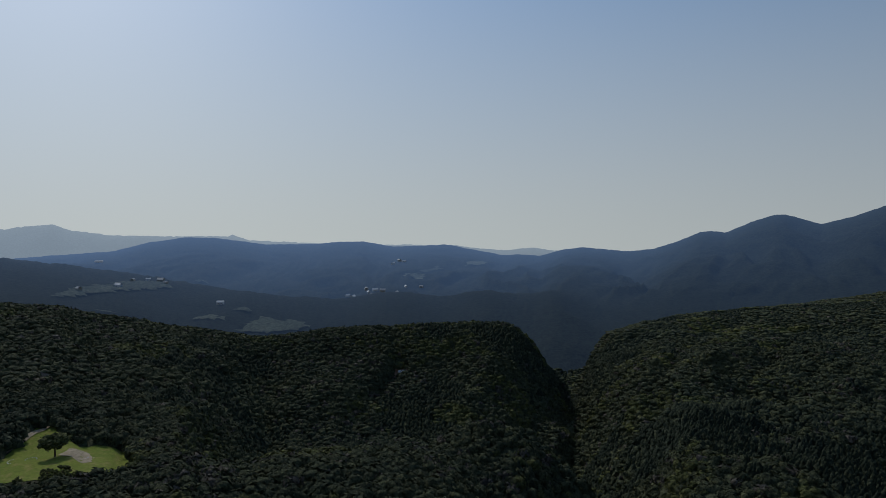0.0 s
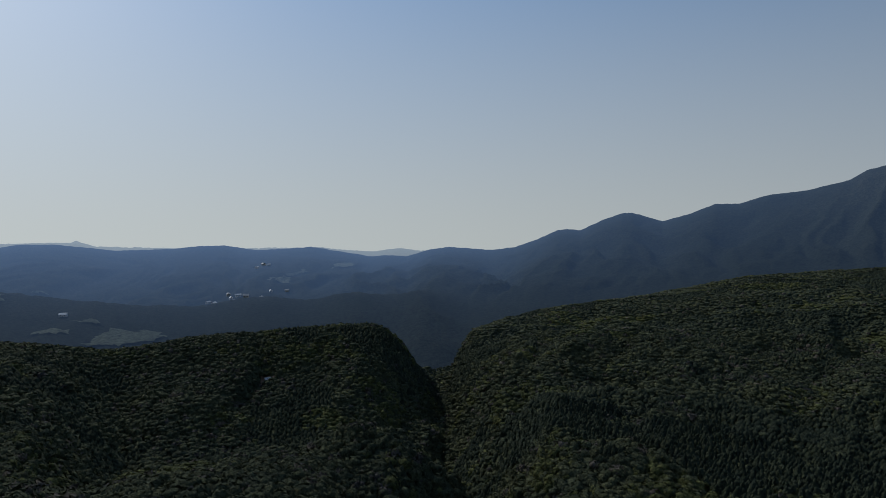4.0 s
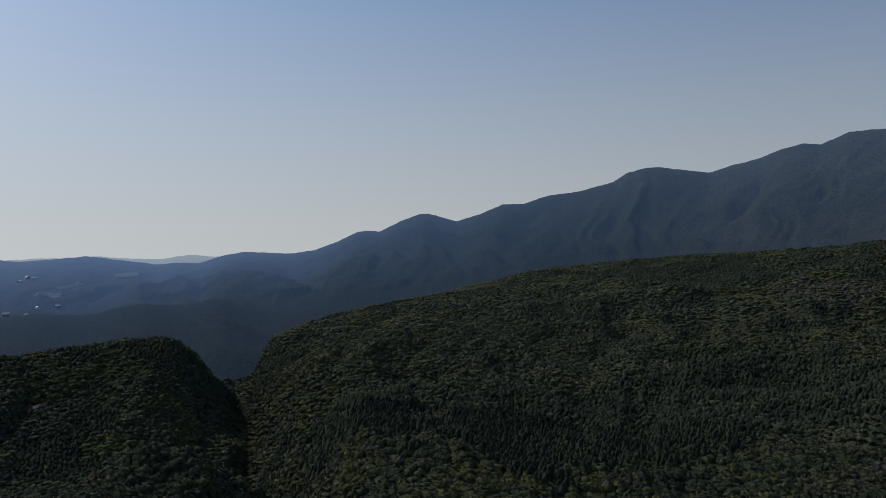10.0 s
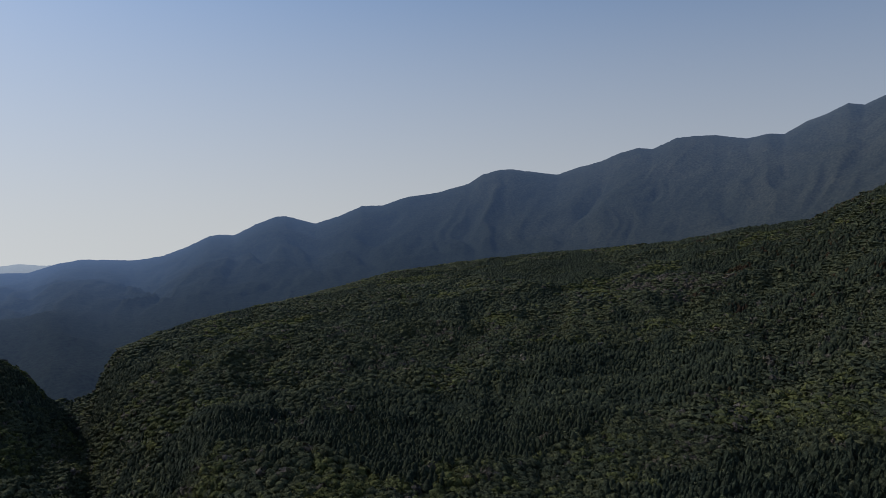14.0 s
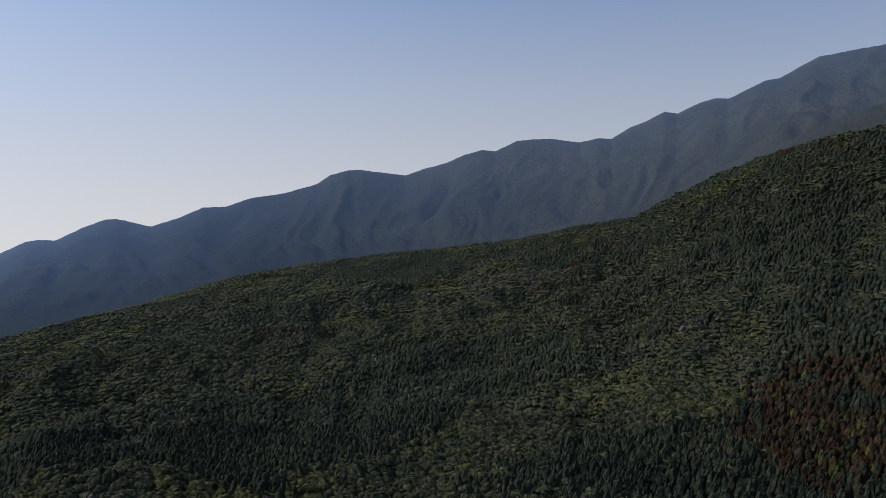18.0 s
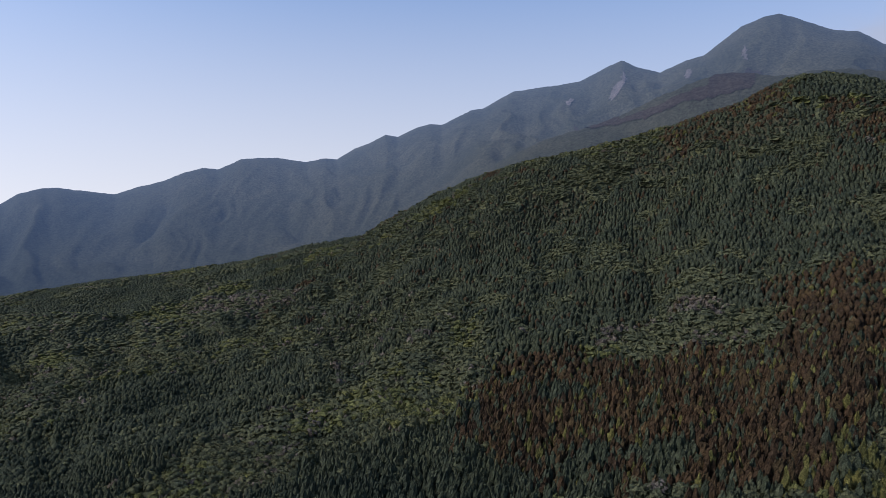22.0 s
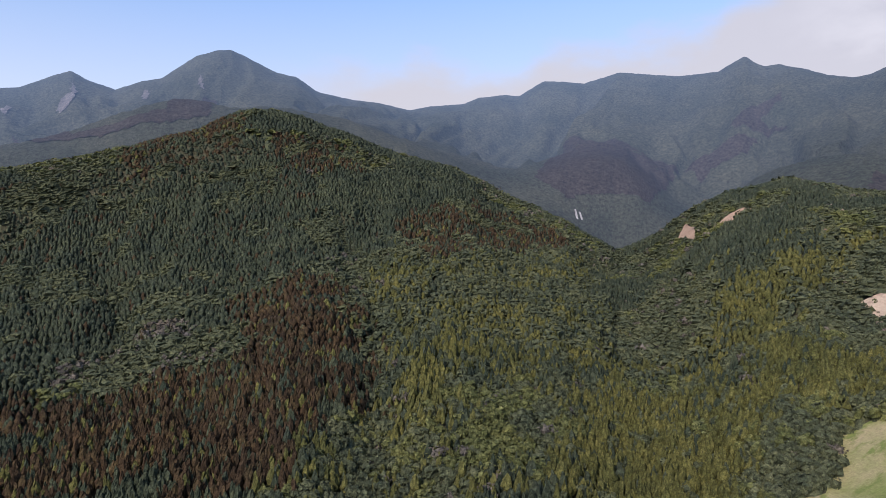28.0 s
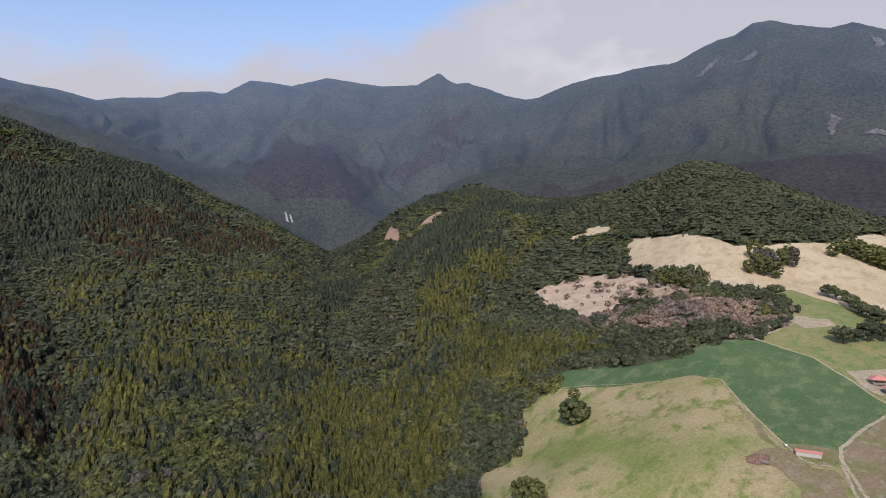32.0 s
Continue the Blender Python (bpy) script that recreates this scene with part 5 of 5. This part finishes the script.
def pavilion():
    p = thing("pavilion", "open wooden pavilion with a red hipped roof", "pavilion", "yard pavilions")
    part("deck", box("deck", (8.6, 7.0, 0.5), (0, 0, 0.6), M_WOOD), p)
    for x in (-4, 0, 4):
        for y in (-3.2, 3.2):
            part("post", box("post", (0.22, 0.22, 4.2), (x, y, 1.5), M_WOOD, 0.02), p)
    for y in (-3.35, 3.35):
        part("railing", box("railing", (8.4, 0.1, 0.7), (0, y, 1.35), M_WOOD), p)
    for x in (-4.2, 4.2):
        part("railing", box("railing", (0.1, 6.6, 0.7), (x, 0, 1.35), M_WOOD), p)
    bm = bmesh.new()
    e = [bm.verts.new(c) for c in ((-5.2, -4.4, 3.3), (5.2, -4.4, 3.3), (5.2, 4.4, 3.3), (-5.2, 4.4, 3.3))]
    u = [bm.verts.new(c) for c in ((-5.2, -4.4, 3.5), (5.2, -4.4, 3.5), (5.2, 4.4, 3.5), (-5.2, 4.4, 3.5))]
    t = [bm.verts.new((-1.0, 0, 5.9)), bm.verts.new((1.0, 0, 5.9))]
    bm.faces.new(e[::-1])
    for i in range(4):
        bm.faces.new((e[i], e[(i + 1) % 4], u[(i + 1) % 4], u[i]))
    bm.faces.new((u[0], u[1], t[1], t[0]))
    bm.faces.new((u[2], u[3], t[0], t[1]))
    bm.faces.new((u[1], u[2], t[1]))
    bm.faces.new((u[3], u[0], t[0]))
    roof = part("roof", from_bm("roof", bm, M_ROOF), p)
    part("ridge_cap", box("ridge_cap", (2.3, 0.3, 0.25), (0, 0, 5.92), M_ROOF), roof)
    return p


shed = barn()
shed.matrix_basis = stand_at(shed, 62.5, -368.5, 0.6, math.atan2(0.17, 0.985), 0.74)
stand = pavilion()
stand.matrix_basis = stand_at(stand, 46.5, -503, 0.7, math.radians(24))
copy_thing(stand, stand_at(stand, 38.0, -490, 0.7, math.radians(24)))
tent = thing("tent", "white canvas shelter behind the pavilions", "tent")
part("canvas", prism("canvas", ((-3, 0), (3, 0), (3, 2.6), (0, 4.0), (-3, 2.6)), -3, 3, M_WHITE), tent)
for sx in (-3, 3):
    for sy in (-3, 3):
        part("pole", box("pole", (0.1, 0.1, 2.7), (sx, sy, 1.3), M_WOOD, 0.01), tent)
tent.matrix_basis = stand_at(tent, 38.5, -520, 0.7, 0.4)
bin_ = thing("feed_bin", "small white and black feed bin beside the shed", "bin")
part("hopper", box("hopper", (1.7, 1.5, 1.5), (0, 0, 1.9), M_WHITE, 0.25), bin_)
part("lid", box("lid", (1.2, 1.0, 0.3), (0, 0, 2.75), M_WHITE, 0.1), bin_)
part("skirt", box("skirt", (1.3, 1.1, 0.9), (0.5, 0, 0.75), M_BLACK, 0.1), bin_)
for sx in (-0.6, 0.6):
    for sy in (-0.5, 0.5):
        part("leg", box("leg", (0.1, 0.1, 1.5), (sx, sy, 0.65), M_WOOD, 0.01), bin_)
bin_.matrix_basis = stand_at(bin_, 73.2, -372.5, 0.5, 0.0, 0.6)
logs = thing("log_pile", "grey logs heaped on the bare soil", "log pile")
for k, (x, z) in enumerate(((-0.9, 0.3), (-0.3, 0.3), (0.3, 0.3), (0.9, 0.3), (-0.6, 0.82), (0.0, 0.82), (0.6, 0.82))):
    part("log", stem("log", [(0, 0, -2.2, 0.29), (0, 0, 2.2 + 0.2 * (k % 3), 0.25)], M_WOOD, 8), logs, at=Matrix.Translation((x, 0, z)) @ Matrix.Rotation(math.pi / 2, 4, "X"))
logs.matrix_basis = stand_at(logs, 78.5, -351.5, 0.75, 1.2)


def cottage(label, w, d, h, wall, roof, group=""):
    c = thing("house", label, "house", group)
    part("wall", box("wall", (w, d, h), (0, 0, h / 2 - 1), wall), c)
    for s in (-1, 1):
        part("roof", prism("roof", ((0, h + 1.8), (s * (d / 2 + 0.7), h - 1.3), (s * (d / 2 + 0.7), h - 1.0), (0, h + 2.2)), -w / 2 - 0.6, w / 2 + 0.6, roof), c, at=Matrix.Rotation(math.pi / 2, 4, "Z"))
    for x in (-w / 4, w / 4):
        window(c, x, h / 2 - 0.6, -d / 2 - 0.02, 1.8, 1.4)
    part("door", box("door", (1.1, 0.1, 2.1), (0, -d / 2 - 0.05, 0.2), M_WOOD), c)
    return c


VILLAGE = ((-455, 2568), (-435, 2556), (-438, 2704), (-401, 2612), (-386, 2737), (-315, 2788), (-298, 2715), (-281, 2620), (-302, 2551), (-286, 2566), (-261, 2572), (-248, 2573), (-202, 2589), (-212, 3337), (-189, 3323), (-1027, 2236), (-998, 2284), (-966, 2312), (-696, 2105), (-470, 2600), (-420, 2640), (-330, 2600), (-270, 2700), (-235, 2640), (-355, 2660), (-180, 2650), (-150, 2760), (-90, 2850), (-240, 3300), (-1060, 1960), (-1010, 2100), (-940, 2290))
village = [cottage("far white village house with a pale roof", 15, 9, 5, M_WHITE, M_WHITE, "village houses"), cottage("far village house with a grey roof", 12, 9, 5, M_WALL, M_ROOF_GREY, "village houses")]
plant(village, VILLAGE, (0.9, 1.5), 3.5)
hut = cottage("white-roofed lodge in the dark wood", 11, 6, 4, M_WALL, M_WHITE)
hut.matrix_basis = stand_at(hut, -65, 1042, 1.0, 0.3, 0.8)
hall = cottage("long white hall far down the valley", 34, 12, 6, M_WHITE, M_WHITE)
hall.matrix_basis = stand_at(hall, -1600, 3149, 6.0, 0.2)


booth = cottage("small white hut at the wood above the pasture", 5, 4, 3.6, M_WHITE, M_WHITE)
booth.matrix_basis = stand_at(booth, BOOTH[0], BOOTH[1], 0.6, 0.6, 0.55)


def edging(label, radius, sweep):
    g = thing("stone_edging", label, "edging", "lawn edgings")
    n = 9
    for k in range(n):
        w = sweep * (k / (n - 1) - 0.5)
        part("stone", box("stone", (0.55, 0.4, 0.35), (radius * math.sin(w), radius * math.cos(w), 0.1), M_WHITE, 0.08), g)
    return g


for (x, y, r, sweep, turn) in ((-240, 382, 3.0, 3.6, 0.3), (-246, 376, 3.4, 2.4, 1.9), (-199, 384, 14.0, 0.5, 1.3), (-196, 384, 14.0, 0.5, 1.3)):
    e = edging("white stones set in a curve in the lawn", r, sweep)
    e.matrix_basis = stand_at(e, x, y, 0.6, turn)
